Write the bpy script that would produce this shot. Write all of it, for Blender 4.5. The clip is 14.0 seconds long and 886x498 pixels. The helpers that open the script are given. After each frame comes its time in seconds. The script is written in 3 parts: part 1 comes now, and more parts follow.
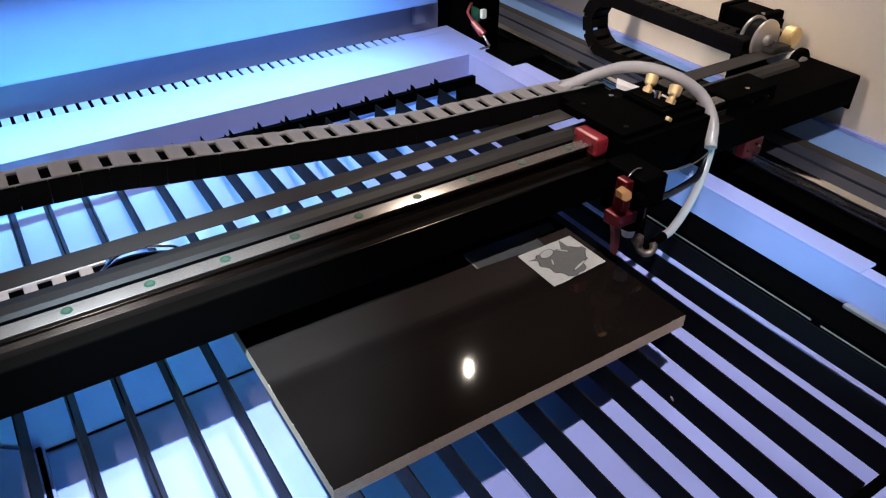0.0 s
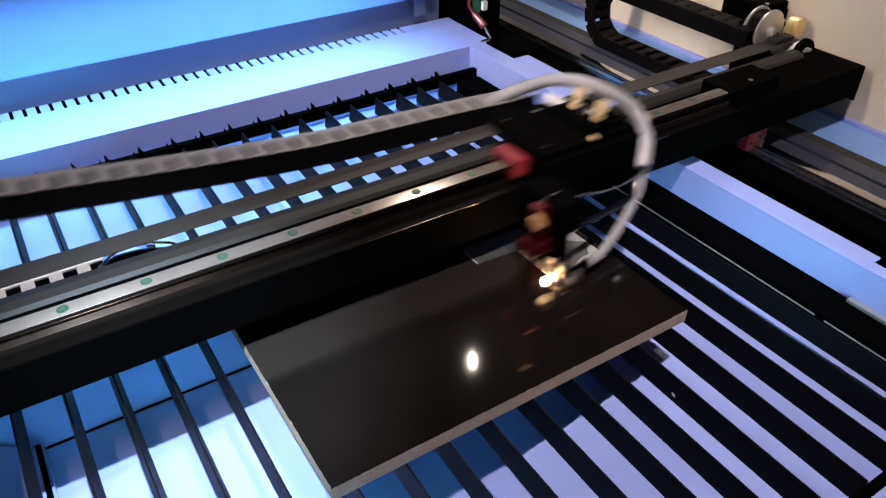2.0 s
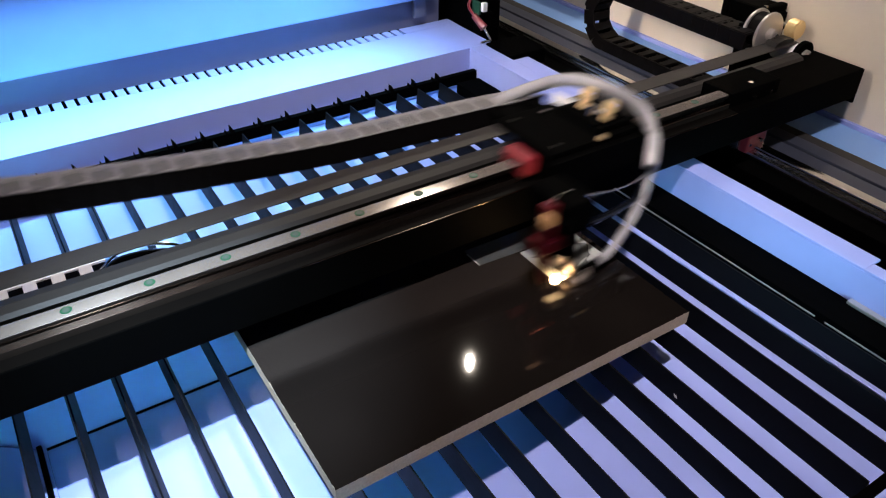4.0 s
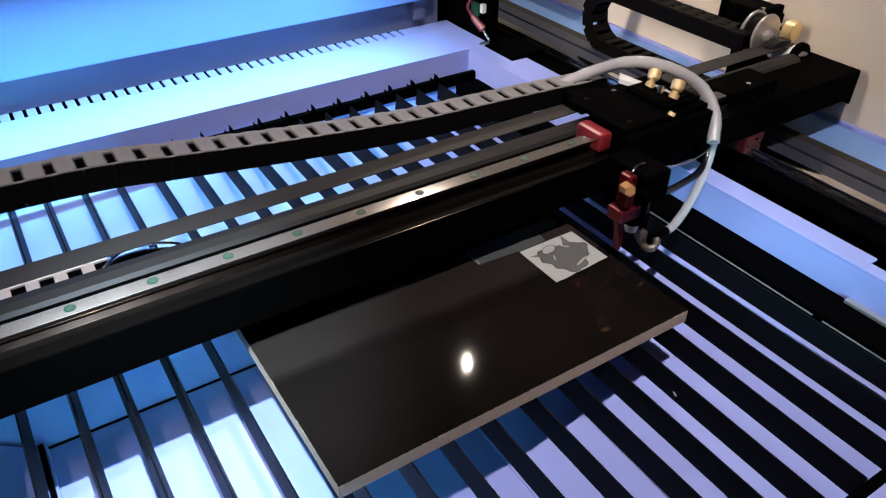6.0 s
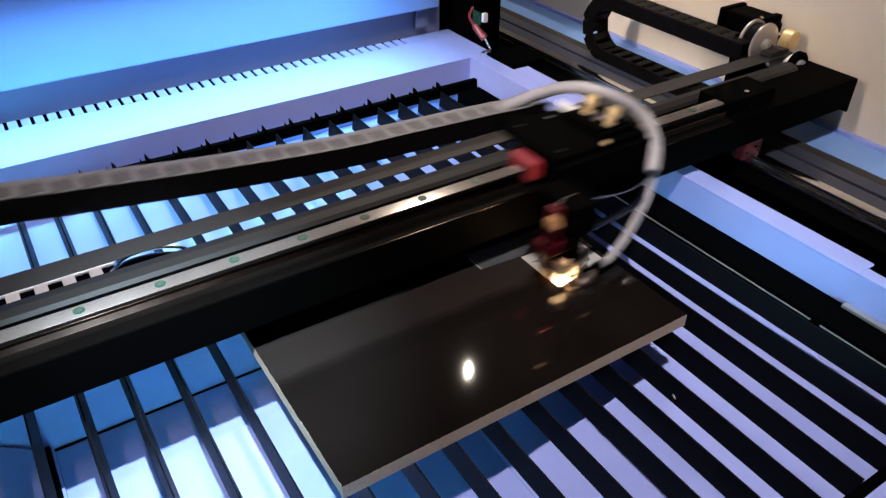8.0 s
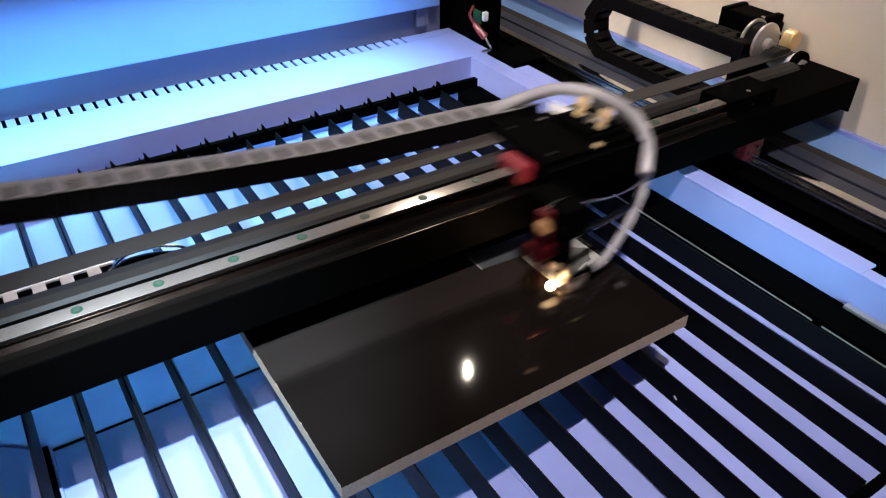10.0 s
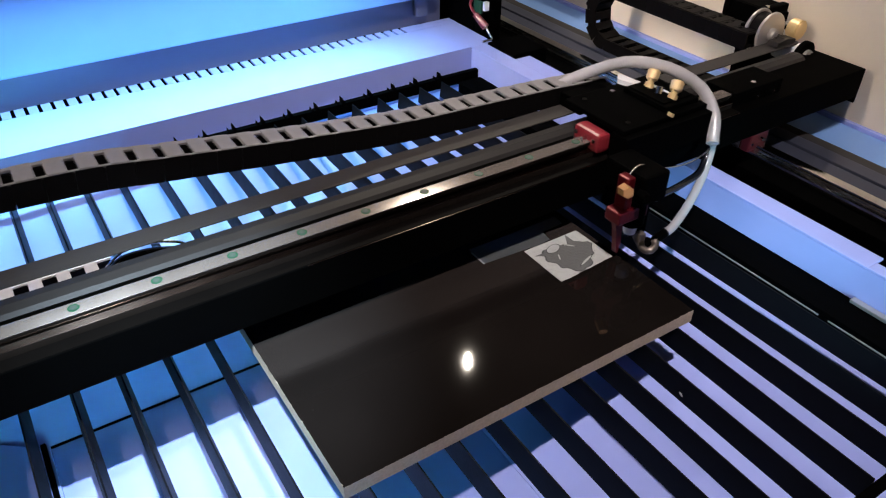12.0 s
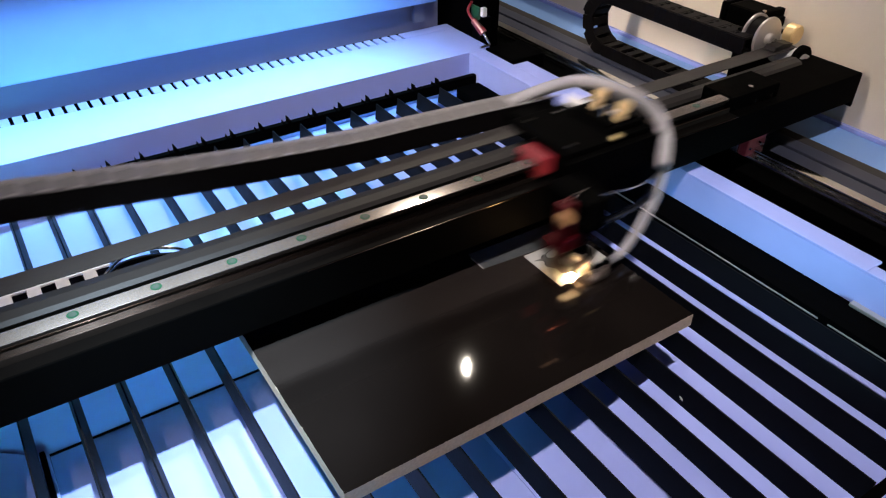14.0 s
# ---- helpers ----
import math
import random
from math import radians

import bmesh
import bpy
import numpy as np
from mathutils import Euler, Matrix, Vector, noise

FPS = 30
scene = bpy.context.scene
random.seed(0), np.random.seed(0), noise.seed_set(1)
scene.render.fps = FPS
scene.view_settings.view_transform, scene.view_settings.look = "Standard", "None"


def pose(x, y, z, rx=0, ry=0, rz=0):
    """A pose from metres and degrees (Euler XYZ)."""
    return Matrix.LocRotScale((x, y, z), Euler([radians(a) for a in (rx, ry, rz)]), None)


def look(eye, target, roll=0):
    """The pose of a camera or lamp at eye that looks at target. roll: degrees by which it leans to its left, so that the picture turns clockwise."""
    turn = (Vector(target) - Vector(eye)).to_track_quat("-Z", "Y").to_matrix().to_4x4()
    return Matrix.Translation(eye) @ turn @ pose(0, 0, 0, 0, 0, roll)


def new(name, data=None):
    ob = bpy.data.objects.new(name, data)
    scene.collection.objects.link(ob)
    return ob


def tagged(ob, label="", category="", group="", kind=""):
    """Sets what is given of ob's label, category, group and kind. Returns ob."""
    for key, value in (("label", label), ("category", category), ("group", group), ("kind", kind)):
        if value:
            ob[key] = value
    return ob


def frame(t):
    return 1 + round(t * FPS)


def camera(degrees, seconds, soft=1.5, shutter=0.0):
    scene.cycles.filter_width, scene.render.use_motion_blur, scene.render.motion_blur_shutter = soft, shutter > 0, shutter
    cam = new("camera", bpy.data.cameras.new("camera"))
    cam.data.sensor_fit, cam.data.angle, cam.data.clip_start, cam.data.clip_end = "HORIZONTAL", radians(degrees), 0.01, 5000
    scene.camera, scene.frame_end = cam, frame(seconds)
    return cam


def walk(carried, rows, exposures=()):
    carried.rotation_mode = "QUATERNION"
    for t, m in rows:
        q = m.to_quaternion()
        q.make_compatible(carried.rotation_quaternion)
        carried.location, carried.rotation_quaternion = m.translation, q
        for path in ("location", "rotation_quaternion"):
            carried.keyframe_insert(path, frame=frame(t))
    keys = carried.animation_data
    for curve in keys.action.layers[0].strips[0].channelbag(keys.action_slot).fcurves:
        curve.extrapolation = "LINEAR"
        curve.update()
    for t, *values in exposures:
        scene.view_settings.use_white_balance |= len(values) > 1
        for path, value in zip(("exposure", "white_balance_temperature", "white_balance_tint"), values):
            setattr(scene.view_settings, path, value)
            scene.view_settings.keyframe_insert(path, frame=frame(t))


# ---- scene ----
cam = camera(61.4, 14.0, soft=1.2, shutter=1.1)
PATH = [
    (0.0, pose(0.0000, 0.0000, 0.4680, 54.340, -0.390, -32.640)),
    (0.5, pose(0.0016, 0.0006, 0.4693, 54.265, -0.280, -32.664)),
    (1.0, pose(0.0031, 0.0006, 0.4693, 54.160, -0.149, -32.679)),
    (1.5, pose(0.0045, 0.0028, 0.4691, 53.986, -0.136, -32.666)),
    (2.0, pose(0.0076, 0.0031, 0.4678, 53.686, -0.025, -32.485)),
    (2.5, pose(0.0064, 0.0070, 0.4666, 53.384, -0.181, -32.403)),
    (3.0, pose(0.0050, 0.0078, 0.4677, 53.459, -0.161, -32.491)),
    (5.5, pose(-0.0022, 0.0022, 0.4691, 54.060, -0.448, -32.893)),
    (6.0, pose(-0.0038, 0.0039, 0.4692, 53.902, -0.438, -32.909)),
    (6.5, pose(-0.0056, 0.0035, 0.4693, 54.008, -0.572, -32.957)),
    (7.0, pose(-0.0096, 0.0031, 0.4703, 54.079, -0.525, -32.987)),
    (7.5, pose(-0.0103, -0.0006, 0.4702, 54.132, -0.451, -32.901)),
    (8.0, pose(-0.0104, -0.0040, 0.4721, 54.558, -0.441, -32.810)),
    (8.2, pose(-0.0070, -0.0075, 0.4727, 54.831, -0.327, -32.709)),
    (10.5, pose(-0.0105, 0.0011, 0.4701, 54.278, -0.700, -32.812)),
    (11.0, pose(-0.0113, 0.0035, 0.4706, 53.980, -0.729, -33.003)),
    (11.5, pose(-0.0056, 0.0089, 0.4685, 53.704, -0.569, -32.916)),
    (12.0, pose(-0.0061, 0.0096, 0.4682, 53.735, -0.520, -32.920)),
    (12.5, pose(-0.0038, 0.0103, 0.4688, 53.647, -0.609, -32.821)),
    (13.0, pose(-0.0038, 0.0117, 0.4678, 53.704, -0.530, -32.964)),
    (13.5, pose(-0.0054, 0.0103, 0.4680, 54.048, -0.506, -33.031)),
    (14.0, pose(-0.0073, 0.0102, 0.4678, 54.171, -0.412, -33.193)),
]
walk(cam, PATH)

# ---- light ----
world = bpy.data.worlds.new("world")
scene.world = world
world.use_nodes = True
world.node_tree.nodes["Background"].inputs[0].default_value = (0.35, 0.5, 0.8, 1)
world.node_tree.nodes["Background"].inputs[1].default_value = 0.03
scene.view_settings.exposure = 0.0


def area_lamp(name, m, power, sx, sy, colour):
    lamp = bpy.data.lights.new(name, "AREA")
    lamp.shape, lamp.size, lamp.size_y = "RECTANGLE", sx, sy
    lamp.energy, lamp.color = power, colour
    ob = new(name, lamp)
    ob.matrix_world = m
    return ob


# blue LED bar under the lid, aimed at the rear ledge
led = area_lamp("led_bar_light", look((0.12, 0.945, 0.27), (0.12, 0.970, 0.0)), 2.7, 0.84, 0.02, (0.29, 0.70, 1.0))
led.data.spread = radians(84)
# cold white work lamp under the front edge of the raised lid, its beam on the open half of the bed
work = bpy.data.lights.new("work_lamp_light", "SPOT")
work.energy, work.color = 42.0, (0.66, 0.84, 1.0)
work.spot_size, work.spot_blend, work.shadow_soft_size = radians(49), 1.0, 0.004
new("work_lamp_light", work).matrix_world = look((0.012, 0.305, 0.465), (0.075, 0.515, -0.12))
# unseen blue fill lamp added under the bed's front edge, shining into the hopper
area_lamp("hopper_fill_light", look((-0.02, -0.05, -0.055), (0.06, 0.6, -0.075)), 1.1, 0.18, 0.012, (0.17, 0.70, 1.0)).data.spread = radians(70)
# unseen cyan fill lamp added low at the front corner, brightening the side wall
side_fill = area_lamp("side_fill_light", look((0.47, -0.10, 0.10), (0.650, 0.42, 0.0)), 0.12, 0.08, 0.012, (0.42, 0.82, 1.0))
side_fill.data.spread = radians(24)
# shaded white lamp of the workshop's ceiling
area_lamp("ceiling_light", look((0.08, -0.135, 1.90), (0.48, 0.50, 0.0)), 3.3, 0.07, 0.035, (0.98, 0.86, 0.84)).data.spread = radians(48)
# long warm fill lamp, added out of view to brighten the cream side wall
area_lamp("warm_fill_light", look((-1.60, 0.60, 1.30), (1.0, 0.92, 0.14)), 1.8, 0.10, 0.90, (1.0, 0.86, 0.74)).data.spread = radians(26)
# small warm-white lamp of the room, beyond the back of the machine
area_lamp("room_spot_light", look((1.21, 1.68, 1.61), (0.26, 0.37, 0.0)), 12.0, 0.008, 0.036, (1.0, 0.88, 0.74))

# ---- materials ----


def material(name, colour, rough=0.5, metal=0.0, vary=0.12, scale=30.0, bump=0.02, spec=0.5, coat=0.0, fine=400.0, ior=1.5):
    """Painted or plain surface: colour clouded at two scales, uneven gloss, fine relief."""
    m = bpy.data.materials.new(name)
    m.use_nodes = True
    nt = m.node_tree
    b = nt.nodes["Principled BSDF"]
    co = nt.nodes.new("ShaderNodeTexCoord")
    n1 = nt.nodes.new("ShaderNodeTexNoise")
    n1.inputs["Scale"].default_value, n1.inputs["Detail"].default_value = scale, 5
    n2 = nt.nodes.new("ShaderNodeTexNoise")
    n2.inputs["Scale"].default_value, n2.inputs["Detail"].default_value = fine, 3
    for n in (n1, n2):
        nt.links.new(co.outputs["Object"], n.inputs["Vector"])
    mix = nt.nodes.new("ShaderNodeMix")
    mix.data_type = "RGBA"
    mix.inputs[6].default_value = (*[c * (1 - vary) for c in colour], 1)
    mix.inputs[7].default_value = (*[min(1, c * (1 + vary)) for c in colour], 1)
    nt.links.new(n1.outputs["Fac"], mix.inputs[0])
    nt.links.new(mix.outputs[2], b.inputs["Base Color"])
    rr = nt.nodes.new("ShaderNodeMapRange")
    rr.inputs[3].default_value, rr.inputs[4].default_value = max(0.02, rough - 0.1 * rough - 0.02), min(1, rough + 0.1 * rough + 0.03)
    nt.links.new(n1.outputs["Fac"], rr.inputs[0])
    nt.links.new(rr.outputs[0], b.inputs["Roughness"])
    b.inputs["Metallic"].default_value = metal
    b.inputs["Specular IOR Level"].default_value = spec
    b.inputs["Coat Weight"].default_value = coat
    b.inputs["IOR"].default_value = ior
    if bump:
        bp = nt.nodes.new("ShaderNodeBump")
        bp.inputs["Strength"].default_value, bp.inputs["Distance"].default_value = bump, 0.002
        nt.links.new(n2.outputs["Fac"], bp.inputs["Height"])
        nt.links.new(bp.outputs[0], b.inputs["Normal"])
    return m


def glow(name, colour, strength):
    m = bpy.data.materials.new(name)
    m.use_nodes = True
    b = m.node_tree.nodes["Principled BSDF"]
    b.inputs["Base Color"].default_value = (*colour, 1)
    b.inputs["Emission Color"].default_value = (*colour, 1)
    b.inputs["Emission Strength"].default_value = strength
    return m


def ground_steel(name, colour, rough, metal=1.0):
    """Steel ground along x: its gloss spreads across the grain."""
    m = material(name, colour, rough, metal=metal, vary=0.15, scale=40, bump=0.0)
    nt = m.node_tree
    b = nt.nodes["Principled BSDF"]
    b.inputs["Anisotropic"].default_value = 0.9
    way = nt.nodes.new("ShaderNodeCombineXYZ")
    for k, v in enumerate((0.0, 0.7, 0.7)):
        way.inputs[k].default_value = v
    nt.links.new(way.outputs[0], b.inputs["Tangent"])
    return m


PAINT = material("lavender_blue_enamel", (0.33, 0.395, 0.81), 0.2, vary=0.05, bump=0.05, fine=900)
LID = material("blue_enamel", (0.19, 0.358, 0.72), 0.38, vary=0.05, bump=0.05, fine=900)
CREAM = material("cream_enamel", (0.73, 0.64, 0.52), 0.35, vary=0.05, bump=0.05, fine=900)
BLACKPAINT = material("black_anodised", (0.0010, 0.0010, 0.0010), 0.55, vary=0.2, bump=0.03, spec=0.3, ior=1.06)
BLACKMATT = material("matt_black_frame", (0.0009, 0.0009, 0.001), 0.7, vary=0.2, bump=0.05, spec=0.3, ior=1.06)
SLAT = material("dark_slat", (0.0032, 0.0038, 0.0054), 0.5, vary=0.3, scale=60, bump=0.05, spec=0.08)
STEEL = material("ground_rail_steel", (0.46, 0.42, 0.39), 0.22, metal=1.0, vary=0.1, bump=0.02)
CHROME = material("bright_metal", (0.75, 0.74, 0.72), 0.12, metal=1.0, vary=0.08, bump=0.01)
BRASS = material("brass", (0.86, 0.64, 0.33), 0.40, metal=0.65, vary=0.1)
BRONZE = material("orange_bronze", (0.62, 0.34, 0.15), 0.42, metal=0.5, vary=0.15)
RUBBER = material("black_belt_rubber", (0.032, 0.029, 0.027), 0.6, vary=0.15, bump=0.1, spec=0.25)
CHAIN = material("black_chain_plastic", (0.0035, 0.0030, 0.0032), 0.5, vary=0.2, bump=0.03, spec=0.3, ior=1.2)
# tops of the black links, paler because the light on them is painted in
CHAIN_TOP = material("lit_chain_plastic", (0.185, 0.178, 0.180), 0.35, vary=0.25, scale=120, bump=0.05, spec=0.5)
COVER = material("blue_grey_cover", (0.030, 0.035, 0.055), 0.42, metal=0.0, vary=0.12, bump=0.02)
PLUG = material("grey_green_plug", (0.045, 0.06, 0.052), 0.4, vary=0.15)
NOZZLE = material("worn_nozzle_steel", (0.15, 0.125, 0.11), 0.38, metal=0.7, vary=0.4, scale=160)
# still chain's bars, painted paler in place of light that the belt blocks
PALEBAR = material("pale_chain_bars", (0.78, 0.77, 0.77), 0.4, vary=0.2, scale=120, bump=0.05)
RED = material("red_anodised", (0.10, 0.005, 0.010), 0.3, metal=0.5, vary=0.12)
REDCAP = material("red_plastic", (0.19, 0.016, 0.024), 0.3, vary=0.1)
GREEN = material("green_plug", (0.006, 0.055, 0.025), 0.4, vary=0.15)
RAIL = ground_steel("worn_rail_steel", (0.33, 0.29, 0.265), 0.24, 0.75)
# darker copies of the rail's steel, with the shade of its sides painted in
RAIL_SIDE = ground_steel("darkened_rail_steel", (0.17, 0.13, 0.11), 0.22)
RAIL_SHADE = material("shaded_rail_steel", (0.008, 0.006, 0.005), 0.5, vary=0.3, bump=0.02, spec=0.3, ior=1.2)
STEP = material("dull_brown_step", (0.0022, 0.0018, 0.0016), 0.5, vary=0.3, bump=0.02, spec=0.3, ior=1.15)
PULLEY = material("turned_steel", (0.50, 0.47, 0.45), 0.40, metal=0.7, vary=0.08, bump=0.02)
STONE = material("polished_black_granite", (0.0064, 0.0051, 0.0046), 0.0, vary=0.5, scale=11, bump=0.004, spec=0.5)


def beam_sheen(m):
    """Grey band of painted light over the slab's far part, cloudy and streaked."""
    nt = m.node_tree
    b = nt.nodes["Principled BSDF"]
    base = b.inputs["Base Color"].links[0].from_socket
    co = nt.nodes.new("ShaderNodeTexCoord")
    sep = nt.nodes.new("ShaderNodeSeparateXYZ")
    nt.links.new(co.outputs["Object"], sep.inputs[0])
    cloud = nt.nodes.new("ShaderNodeTexNoise")
    cloud.inputs["Scale"].default_value, cloud.inputs["Detail"].default_value = 16, 6
    stretch = nt.nodes.new("ShaderNodeMapping")
    stretch.inputs["Scale"].default_value = (0.5, 1.4, 1)
    nt.links.new(co.outputs["Object"], stretch.inputs[0])
    nt.links.new(stretch.outputs[0], cloud.inputs["Vector"])
    wob = nt.nodes.new("ShaderNodeMath")
    wob.operation = "MULTIPLY_ADD"
    wob.inputs[1].default_value = 0.035
    nt.links.new(cloud.outputs["Fac"], wob.inputs[0])
    nt.links.new(sep.outputs["Y"], wob.inputs[2])
    edge = nt.nodes.new("ShaderNodeMapRange")
    edge.interpolation_type = "SMOOTHSTEP"
    edge.inputs[1].default_value, edge.inputs[2].default_value = 0.450, 0.474
    nt.links.new(wob.outputs[0], edge.inputs[0])
    amount = nt.nodes.new("ShaderNodeMath")
    amount.operation = "MULTIPLY"
    spread = nt.nodes.new("ShaderNodeMapRange")
    spread.inputs[1].default_value, spread.inputs[2].default_value = 0.30, 0.70
    spread.inputs[3].default_value, spread.inputs[4].default_value = 0.55, 1.0
    nt.links.new(cloud.outputs["Fac"], spread.inputs[0])
    nt.links.new(edge.outputs[0], amount.inputs[0])
    nt.links.new(spread.outputs[0], amount.inputs[1])
    mix = nt.nodes.new("ShaderNodeMix")
    mix.data_type = "RGBA"
    mix.inputs[7].default_value = (0.0195, 0.0160, 0.0145, 1)
    nt.links.new(base, mix.inputs[6])
    nt.links.new(amount.outputs[0], mix.inputs[0])
    nt.links.new(mix.outputs[2], b.inputs["Base Color"])


beam_sheen(STONE)
STONE_EDGE = material("sawn_granite_edge", (0.46, 0.38, 0.29), 0.8, vary=0.25, scale=420, bump=0.15, fine=1500)
ENGRAVED = material("engraved_granite", (0.33, 0.34, 0.325), 0.8, vary=0.15, scale=250, bump=0.4)
ENGRAVED_DARK = material("half_engraved_granite", (0.085, 0.088, 0.085), 0.6, vary=0.2, scale=250, bump=0.3)
ENGRAVED_MID = material("light_engraved_granite", (0.30, 0.31, 0.30), 0.7, vary=0.15, scale=250, bump=0.3)
DARKLINE = material("dark_line_granite", (0.012, 0.012, 0.012), 0.3, vary=0.2, scale=250, bump=0.1)
FAINT = material("faintly_engraved_granite", (0.050, 0.055, 0.058), 0.3, vary=0.25, scale=120, bump=0.1)
FLANGE = material("dark_grey_anodised", (0.0155, 0.0142, 0.0140), 0.45, vary=0.15, bump=0.04, spec=0.25)
DUCT = material("grey_blue_enamel", (0.135, 0.14, 0.195), 0.34, vary=0.06, bump=0.05, fine=900)
ROOM = material("room_plaster", (0.10, 0.095, 0.09), 0.8, vary=0.1)
# unseen ceiling, mottled brown to cloud its reflection in the slab
CEILING = material("mottled_ceiling", (0.46, 0.38, 0.30), 0.8, vary=0.7, scale=1.6)
WHITE = material("white_plastic", (0.75, 0.75, 0.74), 0.35, vary=0.05)
TUBE = material("milky_tube", (0.52, 0.51, 0.53), 0.16, vary=0.1, bump=0.03)
TUBE.node_tree.nodes["Principled BSDF"].inputs["Transmission Weight"].default_value = 0.4
CABLE = material("black_cable", (0.003, 0.004, 0.007), 0.12, vary=0.1)
SPARK = glow("spark_glow", (1.0, 0.62, 0.30), 300.0)


# ---- mesh helpers ----


def part(name, bm, mat, parent=None, label="", smooth=False):
    me = bpy.data.meshes.new(name)
    bmesh.ops.recalc_face_normals(bm, faces=bm.faces)
    bm.to_mesh(me)
    bm.free()
    for mm in (mat if isinstance(mat, (list, tuple)) else [mat]):
        me.materials.append(mm)
    if smooth:
        for p in me.polygons:
            p.use_smooth = True
        me.set_sharp_from_angle(angle=radians(35))
    ob = new(name, me)
    if parent is not None:
        ob.parent = parent
    if label:
        ob["label"] = label
    return ob


def thing(name, label, category, group="", at=(0, 0, 0)):
    ob = new(name)
    ob.location = at
    ob.empty_display_size = 0.02
    return tagged(ob, label, category, group)


def box(x0, x1, y0, y1, z0, z1, bevel=0.0, bm=None, mi=0):
    bm = bm if bm is not None else bmesh.new()
    tmp = bmesh.new()
    bmesh.ops.create_cube(tmp, size=1)
    for v in tmp.verts:
        v.co = Vector((x0 if v.co.x < 0 else x1, y0 if v.co.y < 0 else y1, z0 if v.co.z < 0 else z1))
    if bevel:
        bmesh.ops.bevel(tmp, geom=list(tmp.edges), offset=bevel, segments=2, affect="EDGES", profile=0.6)
    return merge(bm, tmp, mi)


def merge(bm, tmp, mi=0, m=None):
    vs = [bm.verts.new(m @ v.co if m is not None else v.co) for v in tmp.verts]
    tmp.verts.index_update()
    for f in tmp.faces:
        nf = bm.faces.new([vs[v.index] for v in f.verts])
        nf.material_index = mi
        nf.smooth = f.smooth
    tmp.free()
    return bm


def rod(p0, p1, r, seg=20, bm=None, r1=None, mi=0, bevel=0.0):
    bm = bm if bm is not None else bmesh.new()
    p0, p1 = Vector(p0), Vector(p1)
    tmp = bmesh.new()
    d = p1 - p0
    bmesh.ops.create_cone(tmp, cap_ends=True, segments=seg, radius1=r, radius2=r if r1 is None else r1, depth=d.length)
    if bevel:
        es = [e for e in tmp.edges if abs(e.verts[0].co.z - e.verts[1].co.z) < 1e-7]
        bmesh.ops.bevel(tmp, geom=es, offset=bevel, segments=2, affect="EDGES")
    m = Matrix.Translation((p0 + p1) / 2) @ d.to_track_quat("Z", "Y").to_matrix().to_4x4()
    return merge(bm, tmp, mi, m)


def prism(profile, axis, a, b, bm=None, mi=0):
    """Extrudes a closed outline (pairs) along an axis from a to b."""
    bm = bm if bm is not None else bmesh.new()
    put = {"x": lambda p, t: (t, p[0], p[1]), "y": lambda p, t: (p[0], t, p[1]), "z": lambda p, t: (p[0], p[1], t)}[axis]
    va = [bm.verts.new(put(p, a)) for p in profile]
    vb = [bm.verts.new(put(p, b)) for p in profile]
    n = len(profile)
    fs = [bm.faces.new(va[::-1]), bm.faces.new(vb)]
    fs += [bm.faces.new((va[i], va[(i + 1) % n], vb[(i + 1) % n], vb[i])) for i in range(n)]
    for f in fs:
        f.material_index = mi
    return bm


def spline(pts, n=12):
    """Smooth curve through the given points."""
    p = [Vector(q) for q in pts]
    p = [p[0] * 2 - p[1]] + p + [p[-1] * 2 - p[-2]]
    out = []
    for i in range(1, len(p) - 2):
        for k in range(n):
            t = k / n
            a, b, c, d = p[i - 1], p[i], p[i + 1], p[i + 2]
            out.append(0.5 * ((2 * b) + (c - a) * t + (2 * a - 5 * b + 4 * c - d) * t * t + (3 * b - a - 3 * c + d) * t ** 3))
    out.append(p[-2])
    return out


def sweep(path, r, seg=12, bm=None, mi=0):
    bm = bm if bm is not None else bmesh.new()
    rings, up = [], Vector((0.13, 0.2, 0.97))
    for i, q in enumerate(path):
        d = (path[min(i + 1, len(path) - 1)] - path[max(i - 1, 0)]).normalized()
        s = d.cross(up).normalized()
        up = s.cross(d)
        rings.append([bm.verts.new(q + r * (math.cos(2 * math.pi * k / seg) * s + math.sin(2 * math.pi * k / seg) * up)) for k in range(seg)])
    for a, b in zip(rings, rings[1:]):
        for k in range(seg):
            f = bm.faces.new((a[k], a[(k + 1) % seg], b[(k + 1) % seg], b[k]))
            f.smooth, f.material_index = True, mi
    for ring in (rings[0][::-1], rings[-1]):
        bm.faces.new(ring).material_index = mi
    return bm


# ---- fitted plan ----
BED = 0.0            # height of the slats' edges
WALL_X = 0.648       # inner side wall of the bed
BACK_Y = 0.930       # inner back wall of the bed
LEDGE = 0.0334       # height of the ledges round the bed
FOLD_Y = 1.060       # back edge of the rear ledge
PITCH = 0.0399
BEAM_Y = 0.4815      # front face of the beam
BEAM_Z = 0.0485      # its underside
RAIL_Z = 0.105       # top of the guide rail on the beam
TRAY = -0.12
SLOT = 0.0162

# ---- room and housing ----


def slab(name, x0, x1, y0, y1, z0, z1, mat, label, category="wall", bevel=0.0):
    return tagged(part(name, box(x0, x1, y0, y1, z0, z1, bevel), mat), label, category, kind="structure")


slab("floor", -3, 4, -3, 4, -1.0, -0.9, ROOM, "grey workshop floor under the machine", "floor")
slab("ceiling", -3, 4, -3, 4, 2.2, 2.3, CEILING, "mottled plaster workshop ceiling", "ceiling")
slab("wall_west", -3.1, -3, -3, 4, -0.9, 2.2, ROOM, "plain workshop wall")
slab("wall_east", 4, 4.1, -3, 4, -0.9, 2.2, ROOM, "plain workshop wall")
